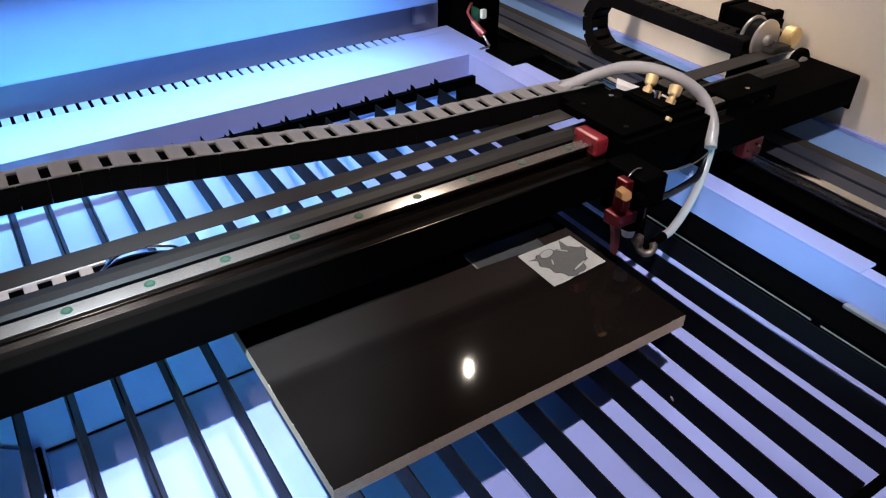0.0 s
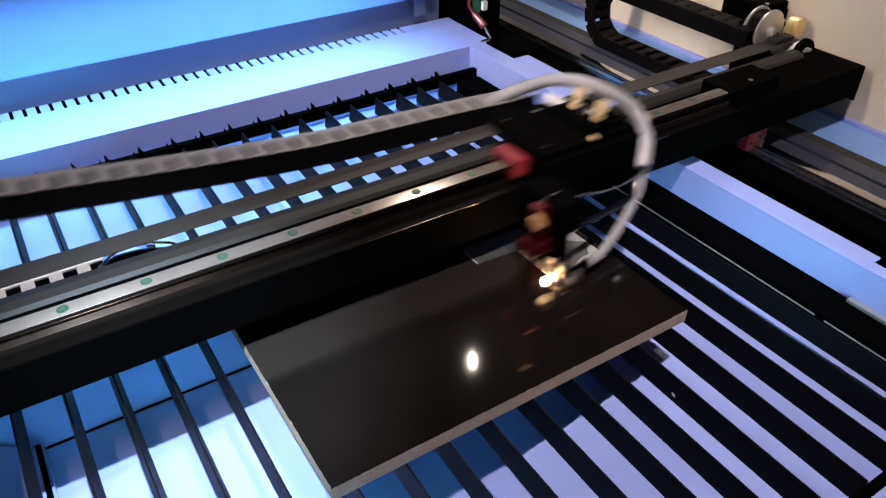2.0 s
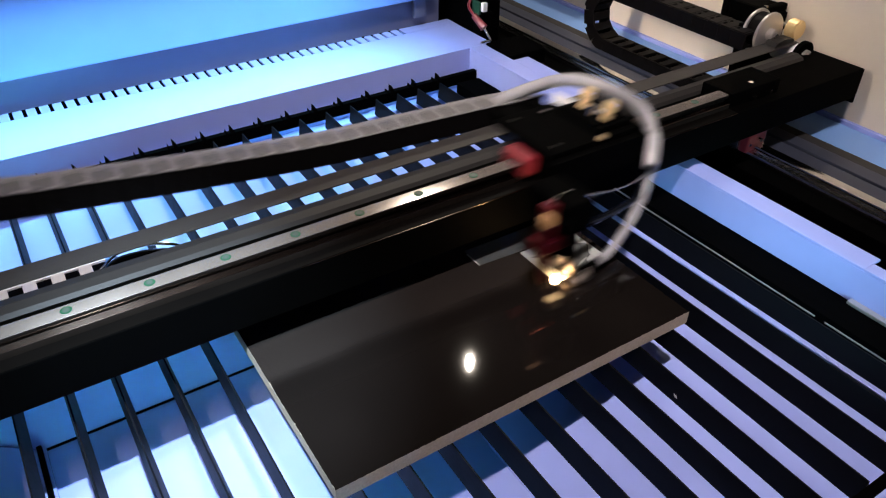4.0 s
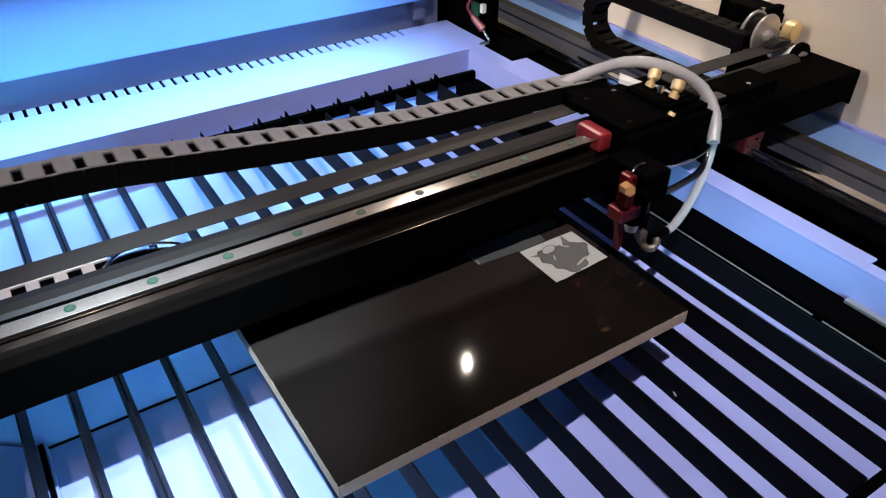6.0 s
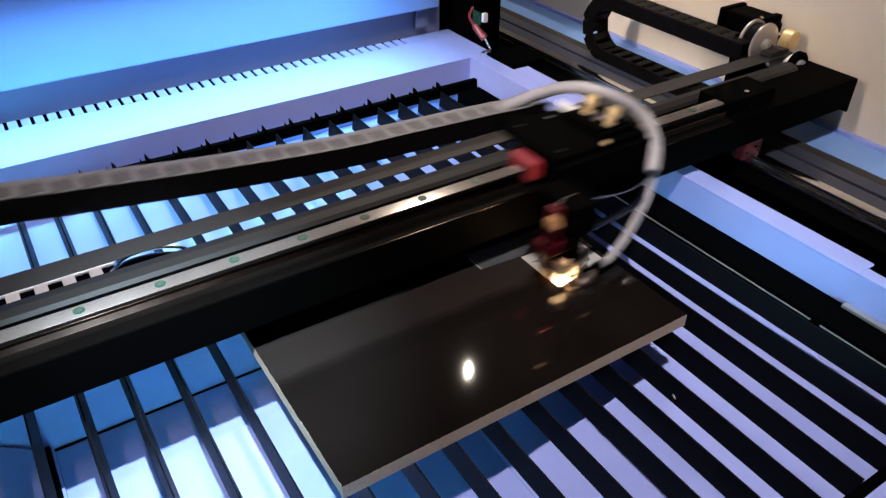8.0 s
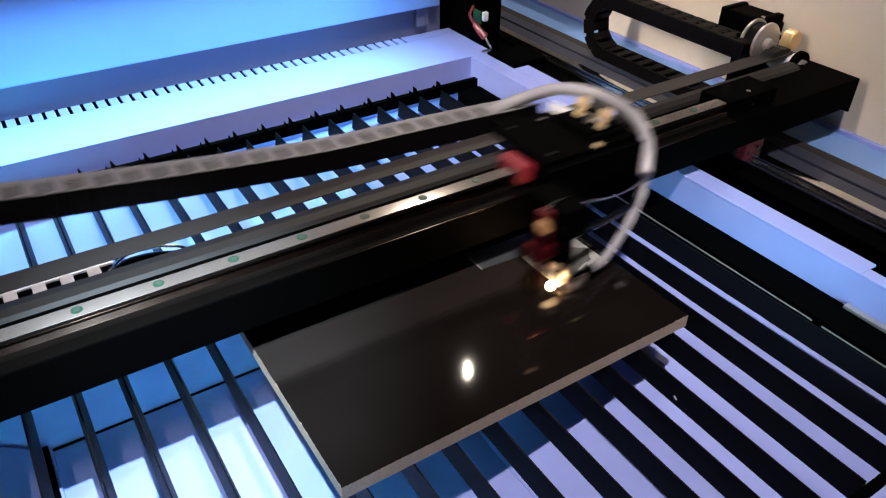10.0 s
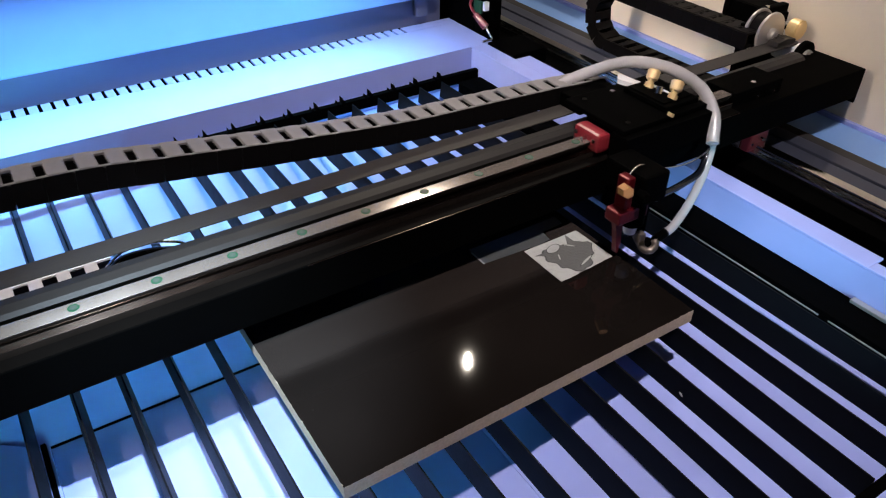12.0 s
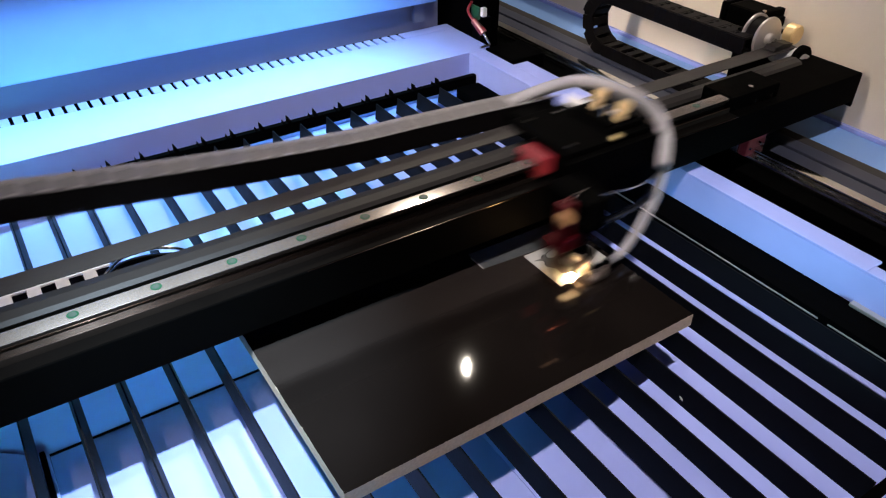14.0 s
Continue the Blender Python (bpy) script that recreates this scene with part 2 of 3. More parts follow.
slab("wall_south", -3, 4, -3.1, -3, -0.9, 2.2, ROOM, "plain workshop wall")
slab("wall_north", -3, 4, 4, 4.1, -0.9, 2.2, ROOM, "plain workshop wall")


def sheet(corners, thick, bm=None):
    """A flat steel sheet of the given thickness, its top through the corners."""
    bm = bm if bm is not None else bmesh.new()
    top = [bm.verts.new(c) for c in corners]
    low = [bm.verts.new((c[0], c[1], c[2] - thick)) for c in corners]
    n = len(corners)
    bm.faces.new(top)
    bm.faces.new(low[::-1])
    for i in range(n):
        bm.faces.new((top[i], low[i], low[(i + 1) % n], top[(i + 1) % n]))
    return bm


def housing():
    t = thing("machine_housing", "pale blue enamelled sheet steel housing of a laser cutter", "machine housing")
    t["kind"] = "structure"
    # rear ledge with a row of suction slots along its back
    ledge = part("rear_ledge", box(-0.75, 0.690, BACK_Y, 1.036, LEDGE - 0.003, LEDGE, 0.0008), PAINT, t, "bright ledge with a row of slots")
    tooth = part("slot_bar", box(0, 0.0115, 1.0361, FOLD_Y, LEDGE - 0.003, LEDGE), PAINT, ledge)
    tooth.location = (-0.75, 0, 0)
    x = -0.75 + SLOT
    while x < 0.590:
        ob = new("slot_bar", tooth.data)
        ob.parent, ob.location = ledge, (x, 0, 0)
        x += SLOT
    part("ledge_end", box(x, 0.690, 1.0361, FOLD_Y, LEDGE - 0.003, LEDGE), PAINT, ledge)
    part("suction_duct", box(-0.75, 0.66, 1.030, FOLD_Y, -0.05, -0.045), BLACKMATT, t)
    part("bed_back_wall", box(-0.75, WALL_X, BACK_Y, BACK_Y + 0.003, -0.125, LEDGE - 0.003), PAINT, t)
    part("duct_wall", box(-0.75, 0.672, FOLD_Y, FOLD_Y + 0.003, LEDGE + 0.0003, 0.30), DUCT, t)
    # black backing below the ledge, painting in the shade inside the slots
    part("slot_shade", box(-0.75, 0.672, FOLD_Y, FOLD_Y + 0.003, -0.05, LEDGE), BLACKMATT, t)
    part("lid_panel", box(-0.75, 0.655, 1.035, 1.047, 0.084, 0.40, 0.0025), LID, t, "bright blue lid panel")
    # added above the view, cream so that the rail reflects a warm tone
    part("lid_upper", box(-0.75, 0.655, 1.035, 1.047, 0.401, 0.60, 0.0025), CREAM, t, "unseen cream panel above the lid")
    part("lid_bracket", box(0.618, 0.640, 1.047, 1.056, 0.050, 0.12, 0.002), DUCT, t)
    # side ledge and its inner wall
    part("bed_side_wall", box(WALL_X, WALL_X + 0.003, -0.2, BACK_Y, -0.125, LEDGE - 0.003), PAINT, t)
    bm = box(WALL_X, 0.676, 0.262, BACK_Y, LEDGE - 0.003, LEDGE, 0.0012)
    box(WALL_X, 0.664, -0.2, 0.262, LEDGE - 0.003, LEDGE, 0.0012, bm)
    part("side_ledge", bm, PAINT, t)
    part("ledge_tab", box(0.6765, 0.704, 0.63, 0.855, LEDGE - 0.003, LEDGE - 0.0005, 0.0008), PAINT, t)
    # sill beside the side beam, and the cream side wall
    part("side_sill", box(0.905, 0.985, -0.2, 1.5, -0.014, -0.002), LID, t)
    part("sill_lip", box(0.9775, 0.985, -0.2, 1.5, -0.002, 0.004, 0.001), PAINT, t)
    part("side_wall", box(0.985, 0.99, -0.2, 1.5, -0.002, 0.235), CREAM, t, "cream side panel")
    part("well_floor", box(WALL_X + 0.003, 0.985, -0.2, 1.5, -0.14, -0.13), BLACKMATT, t)
    part("rear_post", box(0.690, 0.745, 0.985, 1.10, -0.13, 0.42, 0.002), BLACKMATT, t)
    part("back_sheet", box(0.745, 0.985, 1.5, 1.51, -0.13, 0.235), LID, t)
    # hopper under the bed
    part("hopper_floor", sheet([(-0.068, -0.15, TRAY), (0.300, -0.15, TRAY), (0.300, 0.609, TRAY), (-0.068, 0.609, TRAY)], 0.003), PAINT, t)
    part("hopper_ramp", sheet([(0.3005, -0.15, TRAY), (WALL_X, -0.15, -0.030), (WALL_X, 0.929, -0.030), (0.3005, 0.929, TRAY)], 0.003), PAINT, t)
    part("hopper_back", sheet([(-0.068, 0.609, TRAY + 0.001), (0.400, 0.609, TRAY + 0.001), (WALL_X, 0.929, -0.026), (-0.566, 0.929, -0.036)], 0.003), PAINT, t)
    part("hopper_side", sheet([(-0.074, -0.15, TRAY + 0.004), (-0.074, 0.609, TRAY + 0.004), (-0.570, 0.929, -0.0365), (-0.75, 0.929, -0.0075), (-0.75, -0.15, -0.0075)], 0.003), PAINT, t)
    part("hopper_seam", box(-0.0735, -0.0685, -0.15, 0.609, TRAY, TRAY + 0.009, 0.001), BLACKMATT, t)
    part("fold_seam", box(-0.068, 0.300, 0.6062, 0.6088, TRAY + 0.0002, TRAY + 0.0016), BLACKMATT, t)
    part("seam_lip", box(-0.0683, -0.0655, -0.15, 0.606, TRAY, TRAY + 0.007, 0.0006), PAINT, t)
    part("front_ledge", box(-0.74, WALL_X - 0.001, -0.199, 0.115, -0.004, -0.001, 0.001), PAINT, t)
    part("housing_west", box(-0.755, -0.75, -0.2, 1.06, -0.13, 0.45), LID, t)
    part("housing_base", box(-0.755, 0.99, -0.199, 1.51, -0.9, -0.145, 0.004), LID, t)
    part("housing_front", box(-0.75, 0.99, -0.205, -0.2, -0.9, LEDGE), LID, t)
    return t


housing()


def cutting_bed():
    t = thing("cutting_bed", "cutting bed of dark knife-edged slats in a black frame", "cutting bed")
    part("rear_bar", box(-0.74, WALL_X - 0.001, 0.9080, 0.9172, -0.012, 0.0045, 0.001), BLACKMATT, t)
    side = part("side_bar", box(0.606, WALL_X - 0.001, 0.1155, 0.903, -0.028, -0.006, 0.001), BLACKMATT, t)
    part("side_clip", box(0.6395, 0.6470, 0.208, 0.262, -0.006, -0.002, 0.001), PULLEY, side, "small dull metal clip")
    for y0, y1 in ((0.118, 0.2572), (0.2680, 0.640)):
        part("side_lip", box(0.6001, 0.6009, y0, y1, -0.0095, -0.0080, 0.0002), PULLEY, t, "thin bright line along the bed's side")
    part("front_bar", box(-0.74, 0.606, 0.1155, 0.124, -0.029, -0.002, 0.001), BLACKMATT, t)
    prof = [(-0.0007, 0.0), (0.0007, 0.0), (0.0052, -0.0238), (-0.0035, -0.0238)]
    bm = prism(prof, "y", 0.1245, 0.9075)
    first = part("slat", bm, SLAT, t)
    front = [-0.0645, -0.0240, 0.0117, 0.0515, 0.0914, 0.1365, 0.1770, 0.2155, 0.2560, 0.2988, 0.3415, 0.3800, 0.4185, 0.4612, 0.5045, 0.5440, 0.5850]
    back = [-0.0620, -0.0220, 0.0144, 0.0546, 0.0930, 0.1340, 0.1760, 0.2135, 0.2523, 0.2928, 0.3326, 0.3725, 0.4127, 0.4575, 0.4970, 0.5357, 0.5777]
    # how far each slat has slid sideways from its tooth at the back, in its loose seat
    slid = [-0.010, -0.007, -0.004, -0.001, 0.0015, 0.005, 0.0075, 0.010, 0.0115, 0.013, 0.014, 0.0145, 0.013, 0.010, 0.006, 0.003, 0.0]
    # comb of the rear bar: a tall and a low tooth at each seat
    comb = part("comb_tooth", prism([(-0.0034, 0.0), (0.0050, 0.0), (-0.0020, 0.0130), (-0.0030, 0.0130)], "y", 0.9085, 0.9170), BLACKMATT, t)
    low = part("low_tooth", prism([(-0.0018, 0.003), (0.0012, 0.003), (-0.0004, 0.0080), (-0.0010, 0.0080)], "y", 0.9085, 0.9170), BLACKMATT, t)
    comb.location, low.location = (back[0], 0, 0), (back[0] - 0.0085, 0, 0)
    for x in [back[0] - PITCH * k for k in range(1, 10)] + back[1:]:
        for tooth, dx in ((comb, 0), (low, -0.0085)):
            ob = new(tooth.name.split(".")[0], tooth.data)
            ob.parent, ob.location = t, (x + dx, 0, 0)
    front = [front[0] - PITCH * k for k in range(9, 0, -1)] + front
    front[8:13] = [-0.107, -0.0675, -0.0277, 0.0117, 0.0520]
    back = [back[0] - PITCH * k for k in range(9, 0, -1)] + [b + d for b, d in zip(back, slid)]
    back[8] = -0.111
    for k, (a, b) in enumerate(zip(front, back)):
        slope = (b - a) / (0.917 - 0.25)
        ob = first
        if k:
            ob = new("slat", first.data)
            ob.parent = t
        ob.matrix_basis = pose(a - slope * 0.25, 0, BED, 0, 0, math.degrees(-math.atan(slope)))
    return t


cutting_bed()

# ---- stone plate ----
PX0, PX1, PY0, PY1, PZ = 0.1165, 0.479, 0.322, 0.560, 0.014


def plate():
    t = thing("granite_plate", "polished black granite slab with sawn edges lying on the slats", "stone slab")
    rnd = random.Random(4)
    bm = bmesh.new()
    ring = []
    for a, b in (((PX0, PY0), (PX1, PY0)), ((PX1, PY0), (PX1, PY1)), ((PX1, PY1), (PX0, PY1)), ((PX0, PY1), (PX0, PY0))):
        n = int(max(abs(a[0] - b[0]), abs(a[1] - b[1])) / 0.0016)
        ring += [(a[0] + (b[0] - a[0]) * k / n, a[1] + (b[1] - a[1]) * k / n) for k in range(n)]
    cx, cy = (PX0 + PX1) / 2, (PY0 + PY1) / 2

    def inset(p, d):
        return (p[0] + (d if p[0] < PX0 + 1e-6 else -d if p[0] > PX1 - 1e-6 else 0), p[1] + (d if p[1] < PY0 + 1e-6 else -d if p[1] > PY1 - 1e-6 else 0))

    top, rim, low = [], [], []
    for p in ring:
        chip = abs(rnd.gauss(0.00018, 0.00018)) + (0.0009 if rnd.random() < 0.015 else 0)
        q = inset(p, chip)
        top.append(bm.verts.new((q[0], q[1], PZ)))
        q = inset(p, rnd.uniform(0, 0.0003))
        rim.append(bm.verts.new((q[0], q[1], PZ - 0.0008 - chip * 0.6)))
        low.append(bm.verts.new((p[0], p[1], 0.0006)))
    bm.faces.new(top)
    bm.faces.new(low[::-1])
    n = len(ring)
    for i in range(n):
        j = (i + 1) % n
        for u, v in ((top, rim), (rim, low)):
            f = bm.faces.new((u[i], v[i], v[j], u[j]))
            f.material_index = 1
    part("slab", bm, [STONE, STONE_EDGE], t)
    return t


plate()


def patch(name, outline, z, h, mat, parent):
    return part(name, prism(outline, "z", z, z + h), mat, parent)


def engraving():
    t = thing("engraved_picture", "pale square picture with dark patches freshly engraved in the stone", "engraving")
    rnd = random.Random(11)
    x0, x1, y0, y1 = 0.4020, 0.4722, 0.4200, 0.4795
    edge = [(x0, y1), (x1, y1), (x1 + 0.001, y0 + 0.0045)]
    k = 14
    for i in range(k + 1):
        edge.append((x1 + (x0 - x1) * i / k, y0 + 0.0042 * (1 - i / k) + rnd.uniform(-0.0006, 0.0006)))
    patch("pale_ground", edge, PZ, 0.00012, ENGRAVED, t)
    blob = []
    for i in range(40):
        a = 2 * math.pi * i / 40
        r = 0.0215 + 0.0035 * math.sin(3 * a + 0.6) + 0.0016 * math.sin(9 * a) + rnd.uniform(-0.0008, 0.0008)
        blob.append((0.4385 + 1.18 * r * math.cos(a), 0.4482 + r * math.sin(a)))
    def grown(pts, s):
        mx, my = sum(p[0] for p in pts) / len(pts), sum(p[1] for p in pts) / len(pts)
        return [(mx + (p[0] - mx) * s, my + (p[1] - my) * s) for p in pts]

    patch("dark_line", grown(blob, 1.05), PZ + 0.00012, 0.00006, DARKLINE, t)
    patch("dark_patch", blob, PZ + 0.00012, 0.0001, ENGRAVED_DARK, t)
    for tri in (((0.4075, 0.4660), (0.4230, 0.4575), (0.4205, 0.4650)), ((0.4560, 0.4775), (0.4480, 0.4640), (0.4570, 0.4610)), ((0.4690, 0.4570), (0.4570, 0.4620), (0.4600, 0.4500))):
        patch("dark_line", grown(tri, 1.2), PZ + 0.00012, 0.00008, DARKLINE, t)
        patch("dark_patch", tri, PZ + 0.00012, 0.00012, ENGRAVED_DARK, t)
    for cx, cy, rx, ry, turn in ((0.4300, 0.4665, 0.009, 0.005, 0.3),):
        pts = [(cx + rx * math.cos(a) * math.cos(turn) - ry * math.sin(a) * math.sin(turn), cy + rx * math.cos(a) * math.sin(turn) + ry * math.sin(a) * math.cos(turn)) for a in [2 * math.pi * i / 24 for i in range(24)]]
        patch("dark_line", grown(pts, 1.14), PZ + 0.00022, 0.00005, DARKLINE, t)
        patch("grey_patch", pts, PZ + 0.00023, 0.0001, ENGRAVED_MID, t)
    for cx, cy, rx, ry, turn in ((0.4460, 0.4335, 0.0105, 0.0013, 0.35), (0.4480, 0.4620, 0.0060, 0.0010, -0.8), (0.4260, 0.4520, 0.0050, 0.0009, 1.1)):
        pts = [(cx + rx * math.cos(a) * math.cos(turn) - ry * math.sin(a) * math.sin(turn), cy + rx * math.cos(a) * math.sin(turn) + ry * math.sin(a) * math.cos(turn)) for a in [2 * math.pi * i / 20 for i in range(20)]]
        patch("dark_line", grown(pts, 1.3), PZ + 0.00033, 0.00005, DARKLINE, t)
        patch("pale_streak", pts, PZ + 0.00034, 0.0001, ENGRAVED, t)
    return t


engraving()


def old_mark():
    t = thing("faint_mark", "faint grey rectangular engraved mark on the black stone", "engraving")
    patch("field", [(0.3560, 0.4838), (0.3556, 0.512), (0.470, 0.512), (0.468, 0.4975), (0.440, 0.4960), (0.438, 0.4815), (0.4215, 0.4800)], PZ, 0.00012, FAINT, t)
    patch("bright_edge", [(0.3546, 0.4836), (0.3540, 0.506), (0.3556, 0.506), (0.3560, 0.4838)], PZ, 0.0002, ENGRAVED_MID, t)
    return t


old_mark()


def crumb():
    for x, y, s in ((0.4065, 0.266, 0.0022),):
        bm = bmesh.new()
        bmesh.ops.create_icosphere(bm, subdivisions=1, radius=s)
        for v in bm.verts:
            v.co = Vector((v.co.x * 0.45 + v.co.y * 0.5, v.co.y * 1.4, v.co.z * 0.5)) + Vector((x, y, -0.006))
        tagged(part("stone_chip", bm, ENGRAVED), "tiny pale stone chip caught on a slat", "chip")


# ---- beam ----


def rail_profile(w=0.0075, h=0.0158):
    """Section of a profile rail: a flat top over hollow flanks and a broad foot."""
    half = [(w + 0.0040, 0.0), (w + 0.0040, 0.0058), (w + 0.0037, 0.0063), (w - 0.0030, 0.0073), (w - 0.0030, 0.0088), (w - 0.0004, 0.0116)]
    half += [(w, 0.0124), (w, h - 0.0008), (w - 0.0003, h - 0.00030), (w - 0.0022, h)]
    return half + [(-a, b) for a, b in half[::-1]]


def beam():
    t = thing("gantry_beam", "black anodised gantry beam with a steel guide rail", "gantry")
    bm = box(-0.74, 0.958, BEAM_Y, 0.562, BEAM_Z, 0.0890, 0.0012)
    part("body", bm, BLACKPAINT, t)
    part("top_step", box(-0.74, 0.713, BEAM_Y + 0.0012, 0.4990, 0.0890, 0.0893), STEP, t, "dull brown top of the beam")
    # strip added for the glint along the beam's front edge
    part("edge_glint", box(0.17, 0.713, BEAM_Y - 0.0002, BEAM_Y + 0.0007, 0.0884, 0.0892, 0.0003), RAIL_SIDE, t, "thin steel strip in place of the edge's glint")
    yc, z0 = 0.507, 0.0892
    prof = rail_profile()
    bm = prism([(yc + a, z0 + b) for a, b in prof], "x", -0.74, 0.713)
    # shade by tilt: upright faces darkest, the foot between, the top bright
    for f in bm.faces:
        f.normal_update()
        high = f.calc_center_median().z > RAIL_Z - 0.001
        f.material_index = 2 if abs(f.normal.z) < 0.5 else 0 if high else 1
    rail = part("guide_rail", bm, [RAIL, RAIL_SIDE, RAIL_SHADE], t, "ground steel guide rail with dark sides", True)
    for k in range(-12, 12):
        x = -0.005 + 0.0609 * k
        bm = rod((x, yc, RAIL_Z - 0.002), (x, yc, RAIL_Z + 0.0003), 0.0043, 20)
        part("plug_rim", bm, GREEN, rail)
        part("rail_plug", rod((x, yc, RAIL_Z - 0.002), (x, yc, RAIL_Z + 0.0006), 0.0035, 18, None, 0.0028), PLUG, rail, "grey-green rail plug")
    prof = [(0.540, 0.0874), (0.565, 0.0874), (0.566, 0.0900), (0.562, 0.0935), (0.552, 0.0950), (0.544, 0.0925)]
    part("rear_flange", prism(prof, "x", -0.74, 0.915), FLANGE, t, "rounded dark grey flange")
    part("end_plate", box(0.958, 0.9615, BEAM_Y + 0.001, 0.562, 0.040, 0.0868, 0.0008), BLACKPAINT, t)
    part("bracket", box(0.84, 0.958, 0.5625, 0.569, 0.020, 0.060, 0.001), BLACKPAINT, t)
    block = part("end_block", box(0.715, 0.802, 0.4958, 0.540, 0.0873, 0.1060, 0.0015), BLACKPAINT, t)
    part("bolt", rod((0.757, 0.505, 0.1055), (0.757, 0.505, 0.1085), 0.0030, 10), CHROME, block, "bright bolt head")
    for x in (0.756, 0.785):
        part("bolt", rod((x, 0.4930, 0.0940), (x, 0.4962, 0.0940), 0.0028, 10), CHROME, block, "bright bolt head")
    return t


beam()


def belt():
    t = thing("drive_belt", "black toothed drive belt stretched behind the beam", "belt")
    part("upper_strand", box(-0.74, 0.938, 0.570, 0.594, 0.0970, 0.0984, 0.0003), RUBBER, t)
    part("lower_strand", box(-0.74, 0.938, 0.570, 0.594, 0.0655, 0.0670, 0.0003), RUBBER, t)
    bm = bmesh.new()
    x = -0.30
    while x < 0.94:
        box(x, x + 0.0016, 0.5715, 0.588, 0.0964, 0.0971, 0, bm)
        x += 0.0032
    tagged(part("belt_teeth", bm, RUBBER, t), kind="stuff")
    prof = [(0.938 + 0.0165 * math.cos(a), 0.082 + 0.0165 * math.sin(a)) for a in [math.pi * (k / 14 - 0.5) for k in range(15)]]
    prof += [(0.938 + 0.0150 * math.cos(a), 0.082 + 0.0150 * math.sin(a)) for a in [math.pi * (0.5 - k / 14) for k in range(15)]]
    part("belt_bend", prism(prof, "y", 0.570, 0.594), RUBBER, t)


belt()


def idler():
    t = thing("idler_pulley", "steel idler pulley with a black flange at the beam's end", "pulley")
    part("drum", rod((0.938, 0.564, 0.084), (0.938, 0.600, 0.084), 0.0142, 28), WHITE, t, "pale worn drum")
    part("flange", rod((0.938, 0.556, 0.084), (0.938, 0.564, 0.084), 0.0200, 32, None, None, 0, 0.001), BLACKPAINT, t)
    part("washer", rod((0.938, 0.552, 0.084), (0.938, 0.5565, 0.084), 0.0095, 20), PULLEY, t)
    part("axle", rod((0.938, 0.548, 0.084), (0.938, 0.553, 0.084), 0.0058, 16, None, None, 0, 0.001), CHROME, t)
    part("tension_arm", prism([(0.893, 0.1000), (0.930, 0.1000), (0.932, 0.1045), (0.912, 0.1075), (0.897, 0.1050)], "y", 0.573, 0.590), FLANGE, t)


idler()


def side_beam():
    t = thing("side_beam", "black side beam with a steel guide rail and grey covers", "gantry")
    part("body", box(0.758, 0.900, -0.19, 1.48, -0.125, -0.001, 0.001), BLACKPAINT, t)
    prof = rail_profile()
    part("guide_rail", prism([(0.798 + a, 0.001 + b) for a, b in prof], "y", -0.19, 1.45), CHROME, t, "ground steel guide rail", True)
    part("inner_cover", box(0.813, 0.842, -0.19, 1.45, -0.001, 0.010, 0.001), COVER, t)
    part("outer_cover", box(0.852, 0.876, -0.19, 1.45, -0.001, 0.008, 0.001), COVER, t)
    part("belt", box(0.880, 0.898, -0.19, 1.45, 0.004, 0.0055), RUBBER, t)


side_beam()


def side_slider():
    t = thing("side_slider", "steel rail slider with red end caps under the beam", "slider")
    part("block", box(0.779, 0.817, 0.515, 0.565, 0.0060, 0.0325, 0.0015), STEEL, t)
    cap = part("end_cap", box(0.780, 0.816, 0.502, 0.515, 0.0065, 0.0310, 0.003), REDCAP, t, "red end cap")
    part("grease_nipple", rod((0.798, 0.496, 0.024), (0.798, 0.503, 0.024), 0.0025, 12), CHROME, cap)
    for x in (0.785, 0.811):
        part("screw", rod((x, 0.5005, 0.018), (x, 0.503, 0.018), 0.0022, 10), CHROME, cap)


side_slider()


def motor():
    t = thing("stepper_motor", "black square stepper motor with a large belt pulley", "motor")
    bm = box(0.932, 0.983, 0.628, 0.640, 0.086, 0.129, 0.003)
    box(0.934, 0.982, 0.640, 0.690, 0.088, 0.127, 0.005, bm)
    box(0.932, 0.983, 0.690, 0.700, 0.086, 0.129, 0.003, bm)
    part("body", bm, BLACKPAINT, t)
    pulley = part("large_pulley", rod((0.907, 0.600, 0.109), (0.907, 0.616, 0.109), 0.0250, 44), CHAIN, t)
    part("pulley_face", rod((0.907, 0.596, 0.109), (0.907, 0.600, 0.109), 0.0285, 48, None, None, 0, 0.0008), PULLEY, pulley, "bright pulley flange")
    part("pulley_back", rod((0.907, 0.616, 0.109), (0.907, 0.620, 0.109), 0.0285, 48, None, None, 0, 0.0008), PULLEY, pulley)
    part("hub", rod((0.907, 0.588, 0.109), (0.907, 0.597, 0.109), 0.0080, 24, None, None, 0, 0.001), PULLEY, pulley)
    part("shaft", rod((0.907, 0.584, 0.109), (0.907, 0.624, 0.109), 0.0035, 16), CHROME, t)
    part("mount", box(0.880, 0.975, 0.6205, 0.627, 0.025, 0.120, 0.001), BLACKPAINT, t)
    part("foot", box(0.880, 0.975, 0.600, 0.6205, 0.020, 0.028, 0.001), BLACKPAINT, t)
    part("screw", rod((0.940, 0.633, 0.1290), (0.940, 0.633, 0.1310), 0.0030, 12), CHROME, t)


motor()


def knob():
    t = thing("brass_knob", "round brass tension knob beside the pulleys", "knob")
    part("head", rod((0.950, 0.580, 0.110), (0.950, 0.596, 0.110), 0.0135, 28, None, None, 0, 0.0015), BRASS, t)
    part("stem", rod((0.950, 0.596, 0.110), (0.950, 0.621, 0.110), 0.005, 14), STEEL, t)


knob()

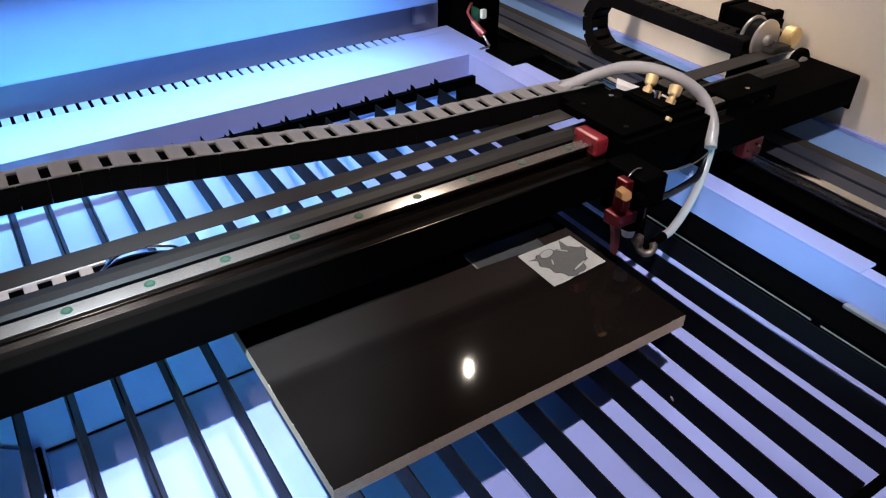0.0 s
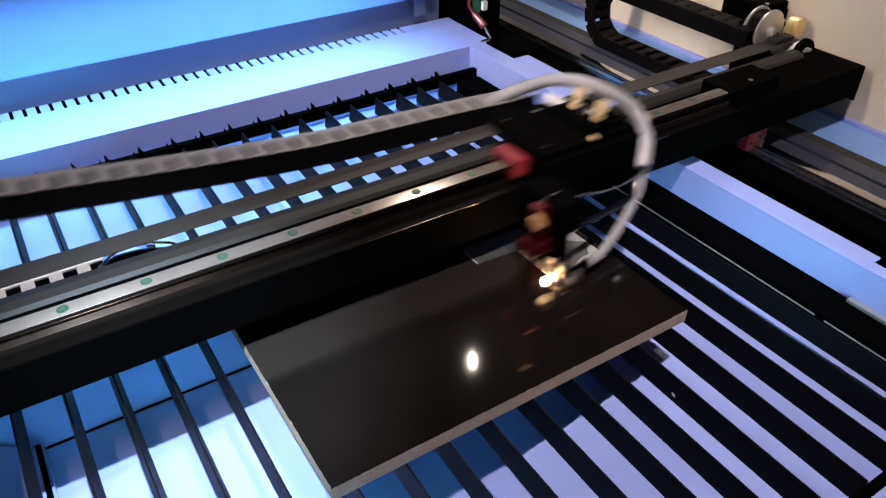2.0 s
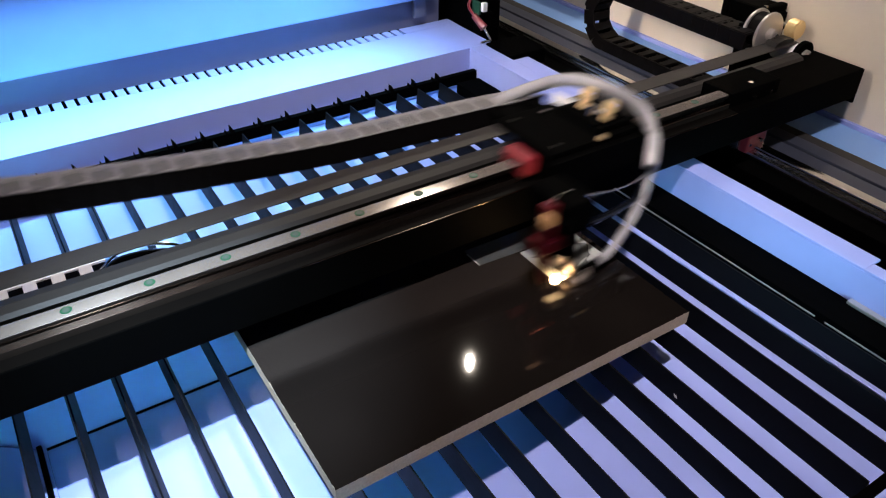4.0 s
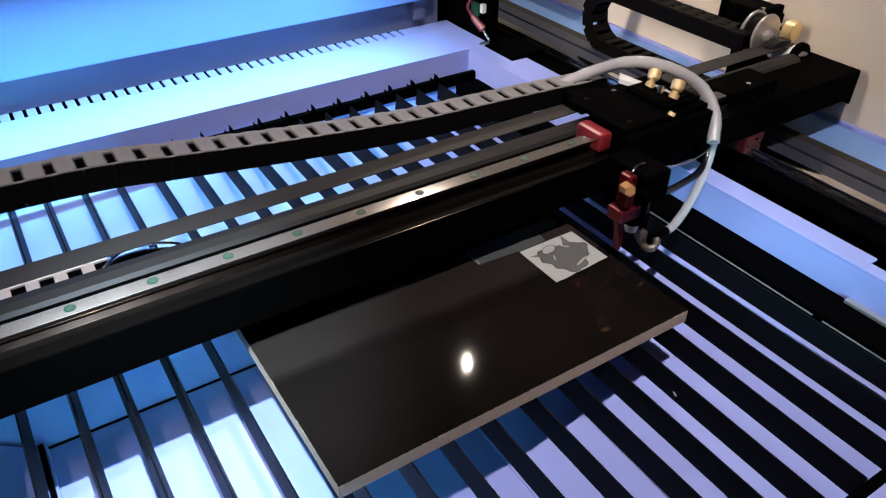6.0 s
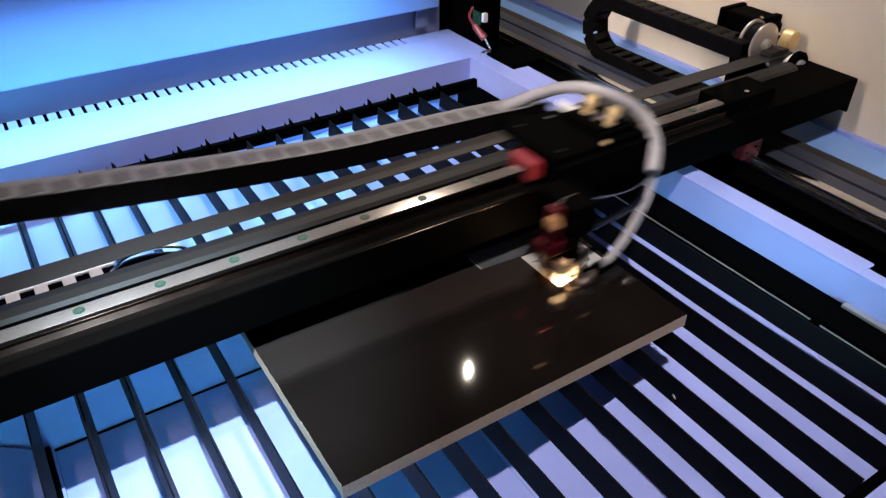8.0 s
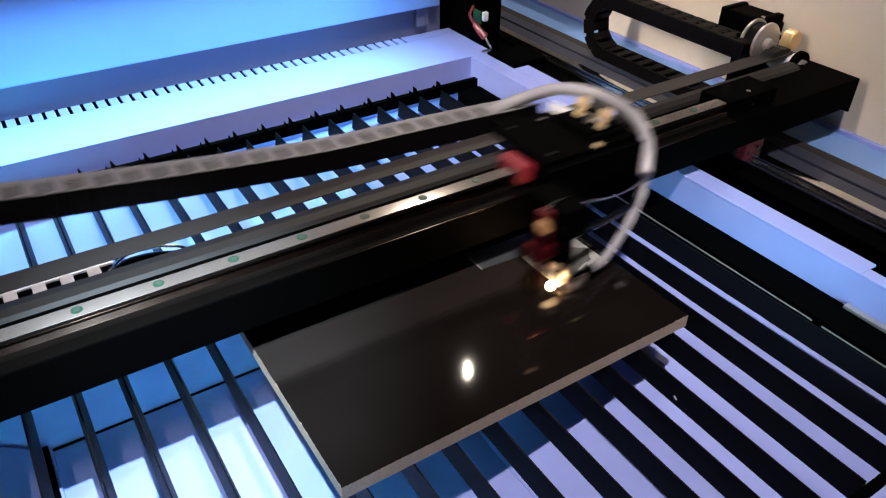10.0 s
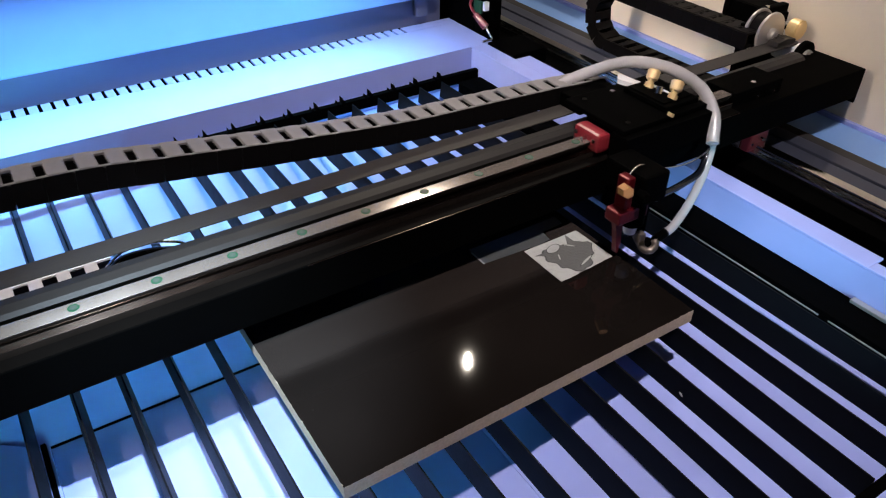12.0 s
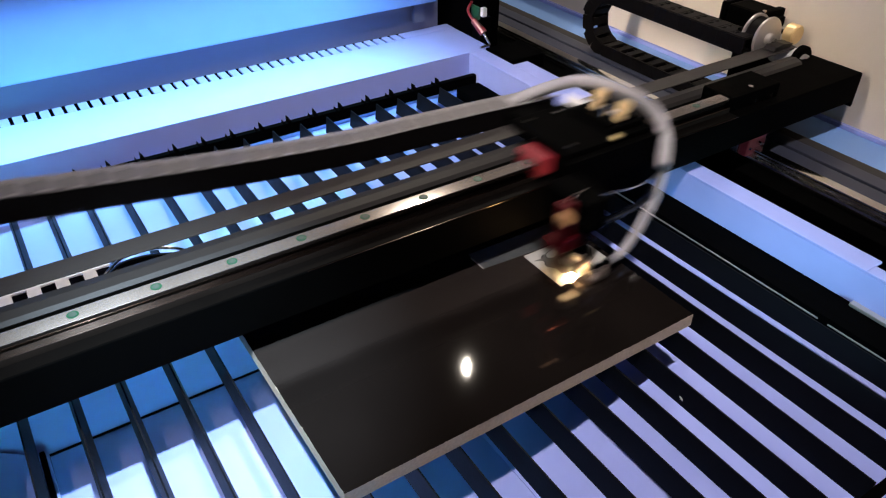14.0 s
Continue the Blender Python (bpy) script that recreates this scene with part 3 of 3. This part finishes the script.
# ---- cable chains ----
LINK = 0.0229


def link_mesh(width, height, bar, closed=False):
    """One chain link along x: two side plates with rounded necks, a top and a bottom bar."""
    bm = bmesh.new()
    w, h, e = width / 2, height / 2, LINK / 2 - 0.0002
    side = [(-e, -h * 0.98), (-e * 0.96, -h), (e * 0.96, -h), (e, -h * 0.98), (e, h * 0.97), (e * 0.97, h), (-e * 0.97, h), (-e, h * 0.97)]
    tongue = [(0.005, -h * 0.8), (0.0165, -h * 0.8), (0.018, -h * 0.5), (0.018, h * 0.5), (0.0165, h * 0.75), (0.005, h * 0.75)]
    for y, yi in ((-w, -w + 0.0032), (w - 0.003, w - 0.0057)):
        prism(side, "y", y, y + 0.003, bm)
        prism(tongue, "y", yi, yi + 0.0025, bm)
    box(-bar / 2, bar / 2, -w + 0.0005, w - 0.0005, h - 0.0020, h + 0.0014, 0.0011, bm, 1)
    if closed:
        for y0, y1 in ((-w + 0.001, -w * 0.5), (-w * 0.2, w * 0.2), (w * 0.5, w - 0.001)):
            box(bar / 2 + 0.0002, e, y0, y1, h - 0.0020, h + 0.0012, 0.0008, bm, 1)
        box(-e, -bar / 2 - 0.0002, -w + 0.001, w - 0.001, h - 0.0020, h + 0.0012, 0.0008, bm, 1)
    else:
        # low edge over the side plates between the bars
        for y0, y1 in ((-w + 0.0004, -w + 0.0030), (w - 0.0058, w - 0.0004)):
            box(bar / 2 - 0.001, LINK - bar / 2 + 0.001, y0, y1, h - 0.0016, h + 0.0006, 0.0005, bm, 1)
    box(-0.0075, 0.0055, -w + 0.002, w - 0.002, -h - 0.0004, -h + 0.0028, 0.0009, bm)
    return bm


def chain(label, centres, width, height, start=0.0, axis="x", top=None, bar=0.0152, closed=False):
    """Links strung along a curve, each an own piece."""
    t = thing("cable_chain", label, "cable chain")
    total = [0.0]
    for a, b in zip(centres, centres[1:]):
        total.append(total[-1] + (b - a).length)
    first, s = None, LINK / 2 + start
    while s < total[-1]:
        i = max(k for k in range(len(total)) if total[k] <= s)
        i = min(i, len(centres) - 2)
        u = (s - total[i]) / (total[i + 1] - total[i])
        p, d = centres[i].lerp(centres[i + 1], u), (centres[i + 1] - centres[i]).normalized()
        wide = Vector((0, 1, 0)) if axis == "x" else Vector((-1, 0, 0))
        up = d.cross(wide)
        m = Matrix((d, wide, up)).transposed().to_4x4()
        m.translation = p
        if first is None:
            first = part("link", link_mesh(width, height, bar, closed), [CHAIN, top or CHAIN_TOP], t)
            ob = first
        else:
            ob = new("link", first.data)
            ob.parent = t
        ob.matrix_basis = m
        s += LINK
    return t


run = [(-0.74, 0.614, 0.156), (-0.45, 0.614, 0.160), (-0.20, 0.614, 0.160), (0.02, 0.614, 0.1545), (0.11, 0.614, 0.1440), (0.215, 0.614, 0.130), (0.346, 0.614, 0.1155), (0.44, 0.613, 0.111), (0.53, 0.610, 0.108), (0.575, 0.608, 0.106), (0.615, 0.606, 0.106)]
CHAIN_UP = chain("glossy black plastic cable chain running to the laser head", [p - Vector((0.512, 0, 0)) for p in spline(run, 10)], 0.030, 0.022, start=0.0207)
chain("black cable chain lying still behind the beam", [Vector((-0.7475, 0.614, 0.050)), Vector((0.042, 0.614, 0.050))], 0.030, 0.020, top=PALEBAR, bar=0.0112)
loop = [Vector((0.880, 0.60, 0.104)), Vector((0.880, 0.70, 0.104)), Vector((0.880, 0.855, 0.104))]
loop += [Vector((0.880, 0.855 + 0.044 * math.sin(a), 0.060 + 0.044 * math.cos(a))) for a in [math.pi * k / 10 for k in range(1, 10)]]
loop += [Vector((0.880, 0.855, 0.016)), Vector((0.880, 0.58, 0.016))]
chain("black cable chain looped over the side beam", loop, 0.036, 0.022, axis="y", top=CHAIN, closed=True)


def chain_end():
    t = thing("cable_hose", "glossy black hose arching out of the end of the still chain", "hose")
    pts = [(0.030, 0.606, 0.052), (0.044, 0.602, 0.0655), (0.062, 0.598, 0.0690), (0.080, 0.596, 0.0665), (0.096, 0.595, 0.0600), (0.108, 0.595, 0.045), (0.112, 0.595, 0.025)]
    part("hose", sweep(spline(pts, 8), 0.0058, 14), CABLE, t)
    pts = [(0.030, 0.618, 0.054), (0.048, 0.614, 0.0685), (0.066, 0.611, 0.0720), (0.084, 0.608, 0.0700), (0.102, 0.606, 0.0600), (0.112, 0.605, 0.030)]
    part("bright_cable", sweep(spline(pts, 8), 0.0016, 10), CHROME, t, "bright bare cable")
    part("chain_flag", prism([(0.040, 0.0655), (0.046, 0.0665), (0.074, 0.0690), (0.074, 0.0700), (0.050, 0.0705), (0.040, 0.0690)], "y", 0.622, 0.626), PALEBAR, t, "pale end bracket")


chain_end()


def corner_clutter():
    t = thing("limit_switch", "small limit switch with red plug and silver cable", "switch")
    part("body", box(0.690, 0.712, 0.960, 0.984, 0.0336, 0.070, 0.002), BLACKPAINT, t)
    part("board", box(0.686, 0.690, 0.962, 0.982, 0.068, 0.088, 0.001), GREEN, t)
    part("terminal", box(0.682, 0.690, 0.945, 0.952, 0.078, 0.092, 0.001), WHITE, t)
    part("plug", rod((0.683, 0.972, 0.066), (0.690, 0.952, 0.050), 0.0050, 14, None, 0.0065), REDCAP, t, "red cable plug")
    part("plug_top", sweep(spline([(0.683, 0.972, 0.066), (0.678, 0.980, 0.080), (0.688, 0.984, 0.092)], 6), 0.0022, 8), REDCAP, t)
    part("cable", sweep(spline([(0.690, 0.952, 0.050), (0.691, 0.944, 0.042), (0.690, 0.935, 0.0358), (0.680, 0.934, 0.0356), (0.670, 0.932, 0.0356)], 6), 0.0018, 8), CHROME, t, "silver cable")
    b = thing("corner_block", "black rubber block on the corner of the ledge", "block")
    part("block", box(0.677, 0.745, 0.862, 0.928, 0.012, 0.036, 0.002), BLACKMATT, b)


corner_clutter()

# ---- laser head, built round the red cap of its slider ----
HEAD_Y = 0.4255
AXIS = -0.012


def laser_head():
    t = thing("laser_carriage", "black laser carriage with red nozzle parts and milky air tube", "laser carriage")
    part("slider", box(0.008, 0.085, 0.487, 0.527, 0.0935, 0.1190, 0.002), BLACKPAINT, t)
    cap = part("end_cap", box(-0.009, 0.008, 0.488, 0.526, 0.0945, 0.1150, 0.004), REDCAP, t, "red plastic end cap")
    part("grease_nipple", rod((-0.014, 0.507, 0.106), (-0.008, 0.507, 0.106), 0.0022, 12), CHROME, cap)
    for y in (0.494, 0.520):
        part("cap_screw", rod((-0.011, y, 0.108), (-0.008, y, 0.108), 0.0022, 10), CHROME, cap)
    plate_top = part("top_plate", box(0.006, 0.128, 0.470, 0.560, 0.1195, 0.1250, 0.0012), BLACKPAINT, t)
    part("front_plate", prism([(0.004, 0.036), (0.050, 0.036), (0.062, 0.090), (0.128, 0.090), (0.128, 0.119), (0.004, 0.119)], "y", 0.462, 0.484), BLACKPAINT, t)
    part("belt_clamp", box(0.030, 0.090, 0.560, 0.600, 0.0986, 0.1150, 0.0012), BLACKPAINT, t)
    for x, y in ((0.020, 0.480), (0.020, 0.545), (0.060, 0.545)):
        part("plate_screw", rod((x, y, 0.1250), (x, y, 0.1275), 0.0028, 12), CHROME, plate_top)
    # mirror mount with its brass adjusters
    part("mirror_mount", box(0.072, 0.122, 0.478, 0.540, 0.1250, 0.1310, 0.0015), BLACKPAINT, t)
    part("mirror_plate", box(0.074, 0.118, 0.484, 0.534, 0.1312, 0.1330, 0.0008), BLACKPAINT, t)
    part("pale_strip", prism([(0.082, 0.560), (0.094, 0.572), (0.098, 0.538), (0.089, 0.533)], "z", 0.1252, 0.1305), WHITE, t, "white mounting block")
    part("white_edge", box(0.0960, 0.0985, 0.488, 0.530, 0.1331, 0.1342), WHITE, t, "thin white plate edge")
    for x, y in ((0.090, 0.522), (0.090, 0.488)):
        screw = part("adjuster", rod((x, y, 0.1330), (x + 0.002, y, 0.1375), 0.0052, 6), BRASS, t, "brass adjusting screw")
        part("adjuster_knob", rod((x + 0.003, y, 0.1405), (x + 0.009, y + 0.003, 0.1495), 0.0064, 18, None, 0.0072, 0, 0.0012), BRASS, screw, "knurled brass knob")
        part("adjuster_neck", rod((x + 0.0015, y, 0.1370), (x + 0.0035, y, 0.1410), 0.0036, 12), BRASS, screw)
    part("small_fitting", rod((0.088, 0.505, 0.1330), (0.090, 0.506, 0.1400), 0.0042, 12), CHROME, t)
    part("low_fitting", rod((0.070, 0.470, 0.1250), (0.072, 0.470, 0.1285), 0.0036, 8), BRASS, t)
    # lens tube, mirror box and pale nozzle ring
    part("mirror_box", box(AXIS - 0.010, AXIS + 0.023, 0.408, 0.462, 0.078, 0.110, 0.003), BLACKPAINT, t)
    bm = rod((AXIS, HEAD_Y, 0.049), (AXIS, HEAD_Y, 0.078), 0.0125, 28)
    rod((AXIS, HEAD_Y, 0.0460), (AXIS, HEAD_Y, 0.0490), 0.0085, 24, bm)
    lens = part("lens_tube", bm, BLACKPAINT, t)
    part("nozzle_ring", rod((AXIS, HEAD_Y, 0.0365), (AXIS, HEAD_Y, 0.0460), 0.0060, 24, None, 0.0078), WHITE, lens, "pale ring at the lens tube's end")
    # red bracket, blade and brass knob
    part("red_column", box(-0.034, -0.0245, 0.418, 0.433, 0.062, 0.108, 0.002), RED, t, "dark red anodised column")
    part("red_foot", box(-0.043, -0.004, 0.414, 0.434, 0.060, 0.074, 0.002), RED, t, "dark red anodised bracket")
    part("red_blade", prism([(-0.0425, 0.068), (-0.030, 0.064), (-0.0275, 0.030), (-0.030, 0.020), (-0.0325, 0.022), (-0.037, 0.050)], "y", 0.4205, 0.4265), RED, t, "dark red pointer blade")
    part("brass_knob", rod((-0.042, 0.409, 0.101), (-0.036, 0.422, 0.097), 0.0056, 6, None, 0.0066, 0, 0.0006), BRONZE, t, "orange bronze knob")
    part("knob_tip", rod((-0.026, 0.400, 0.094), (-0.022, 0.412, 0.092), 0.0045, 16, None, 0.0055), BLACKPAINT, t)
    # air nozzle
    c, across, rise = Vector((0.004, 0.4123, 0.0243)), Vector((0.84, -0.545, 0)), Vector((0.32, 0.493, 0.809))
    arc = [c + 0.0078 * (math.cos(a) * across + math.sin(a) * rise) for a in [radians(150 + 24 * k) for k in range(11)]]
    nozzle = part("air_nozzle", sweep(arc, 0.0038, 10), NOZZLE, t, "worn steel clamp holding the air nozzle")
    part("air_bore", rod(c + Vector((0.003, 0.004, -0.003)), c + Vector((0.008, 0.012, -0.009)), 0.0062, 18), BLACKMATT, nozzle)
    part("air_elbow", rod(arc[10], (0.0295, 0.4142, 0.0262), 0.0042, 16, None, 0.0052), BLACKPAINT, nozzle)
    part("nozzle_screw", rod(arc[1], arc[1] + Vector((-0.0030, -0.0040, 0.0034)), 0.0026, 12), CHROME, nozzle, "bright clamp screw")
    part("nozzle_lug", box(-0.0075, 0.0005, 0.4135, 0.4215, 0.0255, 0.0375, 0.0015), NOZZLE, nozzle)
    part("nozzle_web", rod(arc[3], arc[3] + Vector((0.006, 0.016, 0.004)), 0.0036, 12), NOZZLE, nozzle)
    part("nozzle_arm", box(0.002, 0.016, 0.428, 0.442, 0.024, 0.082, 0.002), BLACKPAINT, t)
    # tubes
    path = [(0.040, 0.612, 0.112), (0.062, 0.603, 0.122), (0.0796, 0.591, 0.131), (0.094, 0.566, 0.145), (0.1075, 0.540, 0.1500), (0.130, 0.518, 0.1425), (0.151, 0.498, 0.125), (0.146, 0.472, 0.106), (0.130, 0.454, 0.083)]
    part("wrapped_tube", wrapped(spline(path, 12), 0.0066), TUBE, t, "milky spiral-wrapped tube")
    path = [(0.137, 0.460, 0.086), (0.136, 0.458, 0.0715), (0.1148, 0.446, 0.0500), (0.0795, 0.430, 0.0352), (0.047, 0.418, 0.0270), (0.029, 0.414, 0.0260)]
    part("air_tube", sweep(spline(path, 12), 0.0047, 14), TUBE, t, "milky air tube")
    path = [(0.140, 0.462, 0.084), (0.1325, 0.459, 0.0700), (0.1150, 0.4505, 0.0555), (0.087, 0.445, 0.0536), (0.0558, 0.438, 0.057), (0.0263, 0.432, 0.0625)]
    part("black_hose", sweep(spline(path, 12), 0.0040, 12), CABLE, t, "glossy black hose")
    path = [(0.138, 0.460, 0.084), (0.130, 0.458, 0.0735), (0.0988, 0.452, 0.0722), (0.0655, 0.445, 0.0796), (0.0308, 0.438, 0.0917), (-0.0045, 0.430, 0.1097), (-0.0188, 0.426, 0.1136), (-0.028, 0.4245, 0.109)]
    part("thin_wire", sweep(spline(path, 10), 0.0010, 8), CHROME, t, "thin silver wire")
    part("hose_clip", rod((0.0175, 0.430, 0.0640), (0.027, 0.432, 0.0625), 0.0048, 14), CHROME, t)
    return t


def wrapped(path, r):
    """Tube with a spiral wrap: a sweep whose radius steps once a turn."""
    bm = bmesh.new()
    rings, up, seg = [], Vector((0.13, 0.2, 0.97)), 18
    fine = []
    for a, b in zip(path, path[1:]):
        fine += [a.lerp(b, k / 3) for k in range(3)]
    run_on = 0.0
    for i, q in enumerate(fine):
        d = (fine[min(i + 1, len(fine) - 1)] - fine[max(i - 1, 0)]).normalized()
        s = d.cross(up).normalized()
        up = s.cross(d)
        if i:
            run_on += (q - fine[i - 1]).length
        ring = []
        for k in range(seg):
            ph = (run_on / 0.016 - k / seg) % 1.0
            rr = r * (1.0 + 0.05 * ph)
            ring.append(bm.verts.new(q + rr * (math.cos(2 * math.pi * k / seg) * s + math.sin(2 * math.pi * k / seg) * up)))
        rings.append(ring)
    for a, b in zip(rings, rings[1:]):
        for k in range(seg):
            bm.faces.new((a[k], a[(k + 1) % seg], b[(k + 1) % seg], b[k])).smooth = True
    bm.faces.new(rings[0][::-1])
    bm.faces.new(rings[-1])
    return bm


HEAD = laser_head()


def spark():
    """Burning spot under the nozzle; it dies down into the stone while the laser rests."""
    t = thing("laser_spark", "glowing orange-white spark where the laser burns the stone", "spark")
    bm = bmesh.new()
    bmesh.ops.create_icosphere(bm, subdivisions=3, radius=0.0047)
    for v in bm.verts:
        v.co = Vector((v.co.x * 1.3, v.co.y, v.co.z * 0.75 + 0.0012))
    part("core", bm, SPARK, t)
    return t


SPOT = spark()
crumb()


def stone_dust():
    """Pale flecks of engraving dust strewn on the slab."""
    rnd, bm = random.Random(21), bmesh.new()
    for k in range(46):
        x = 0.44 + rnd.gauss(0, 0.03) if k < 40 else rnd.uniform(PX0 + 0.01, PX1 - 0.01)
        y = 0.43 + rnd.gauss(0, 0.03) if k < 40 else rnd.uniform(PY0 + 0.01, 0.48)
        if not (PX0 + 0.005 < x < PX1 - 0.005 and PY0 + 0.005 < y < 0.485):
            continue
        s, turn = rnd.uniform(0.00012, 0.00032), rnd.uniform(0, math.pi)
        tmp = bmesh.new()
        bmesh.ops.create_icosphere(tmp, subdivisions=1, radius=s)
        merge(bm, tmp, 0, Matrix.Translation((x, y, PZ + s * 0.4)) @ Matrix.Rotation(turn, 4, "Z") @ Matrix.Diagonal((1.6, 1, 0.5, 1)))
    tagged(part("stone_dust", bm, ENGRAVED_DARK), "fine pale dust flecks on the black stone", "dust", kind="stuff")


stone_dust()

# ---- what moves ----
# places of the slider's cap along the beam, every tenth of a second
SWEEP_A = (0.512, 0.492, 0.469, 0.400, 0.387, 0.405, 0.466, 0.510, 0.513, 0.464, 0.422, 0.391, 0.395, 0.452, 0.483, 0.510, 0.489,
           0.455, 0.400, 0.389, 0.407, 0.468, 0.511, 0.513, 0.469, 0.410, 0.390, 0.398, 0.451, 0.485, 0.508, 0.488, 0.436)
SWEEP_B = (0.512, 0.473, 0.407, 0.390, 0.404, 0.454, 0.481, 0.515, 0.479, 0.450, 0.397, 0.393, 0.416, 0.471, 0.506, 0.509,
           0.458, 0.407, 0.388, 0.400, 0.454, 0.494, 0.508, 0.483, 0.448, 0.394, 0.392, 0.422, 0.473, 0.511)
SWEEP_C = (0.467, 0.489, 0.513, 0.481, 0.453, 0.396, 0.399, 0.424, 0.471, 0.503, 0.509, 0.470, 0.409, 0.385, 0.392, 0.454, 0.494, 0.505,
           0.469, 0.420, 0.386, 0.388, 0.452, 0.476, 0.506, 0.491, 0.446, 0.398, 0.383, 0.402, 0.457, 0.497, 0.507, 0.469, 0.419, 0.386, 0.390, 0.431)


def head_x(i):
    """Place of the head after i tenths of a second: read off where it was seen, else its steady to and fro."""
    for start, seen in ((0, SWEEP_A), (53, SWEEP_B), (103, SWEEP_C)):
        if start <= i < start + len(seen):
            return seen[i - start]
    u = (i * 0.1 / 0.748) % 1.0
    tri = abs(1 - 2 * ((u - 0.015) % 1.0))
    return 0.449 + 0.063 * math.sin((tri - 0.5) * math.pi) * 1.04


def motions():
    rows = [(0.0, head_x(0)), (0.04, head_x(0))] + [(i * 0.1, head_x(i)) for i in range(1, 141)]
    walk(HEAD, [(t, pose(x, 0, 0)) for t, x in rows])
    walk(CHAIN_UP, [(t, pose(x, 0, 0)) for t, x in rows])
    # the burning spot stays where the beam has struck while the shutter is open, and leaps on in between
    burn = []
    for i in range(141):
        x = head_x(i)
        for d in (-1, 0, 1):
            if 0 <= 3 * i + d <= 420:
                burn.append((i * 0.1 + d / 30, pose(min(x + AXIS, 0.4720), HEAD_Y, PZ if 0.4005 <= x <= 0.4955 else PZ - 0.0065)))
    walk(SPOT, burn)


motions()
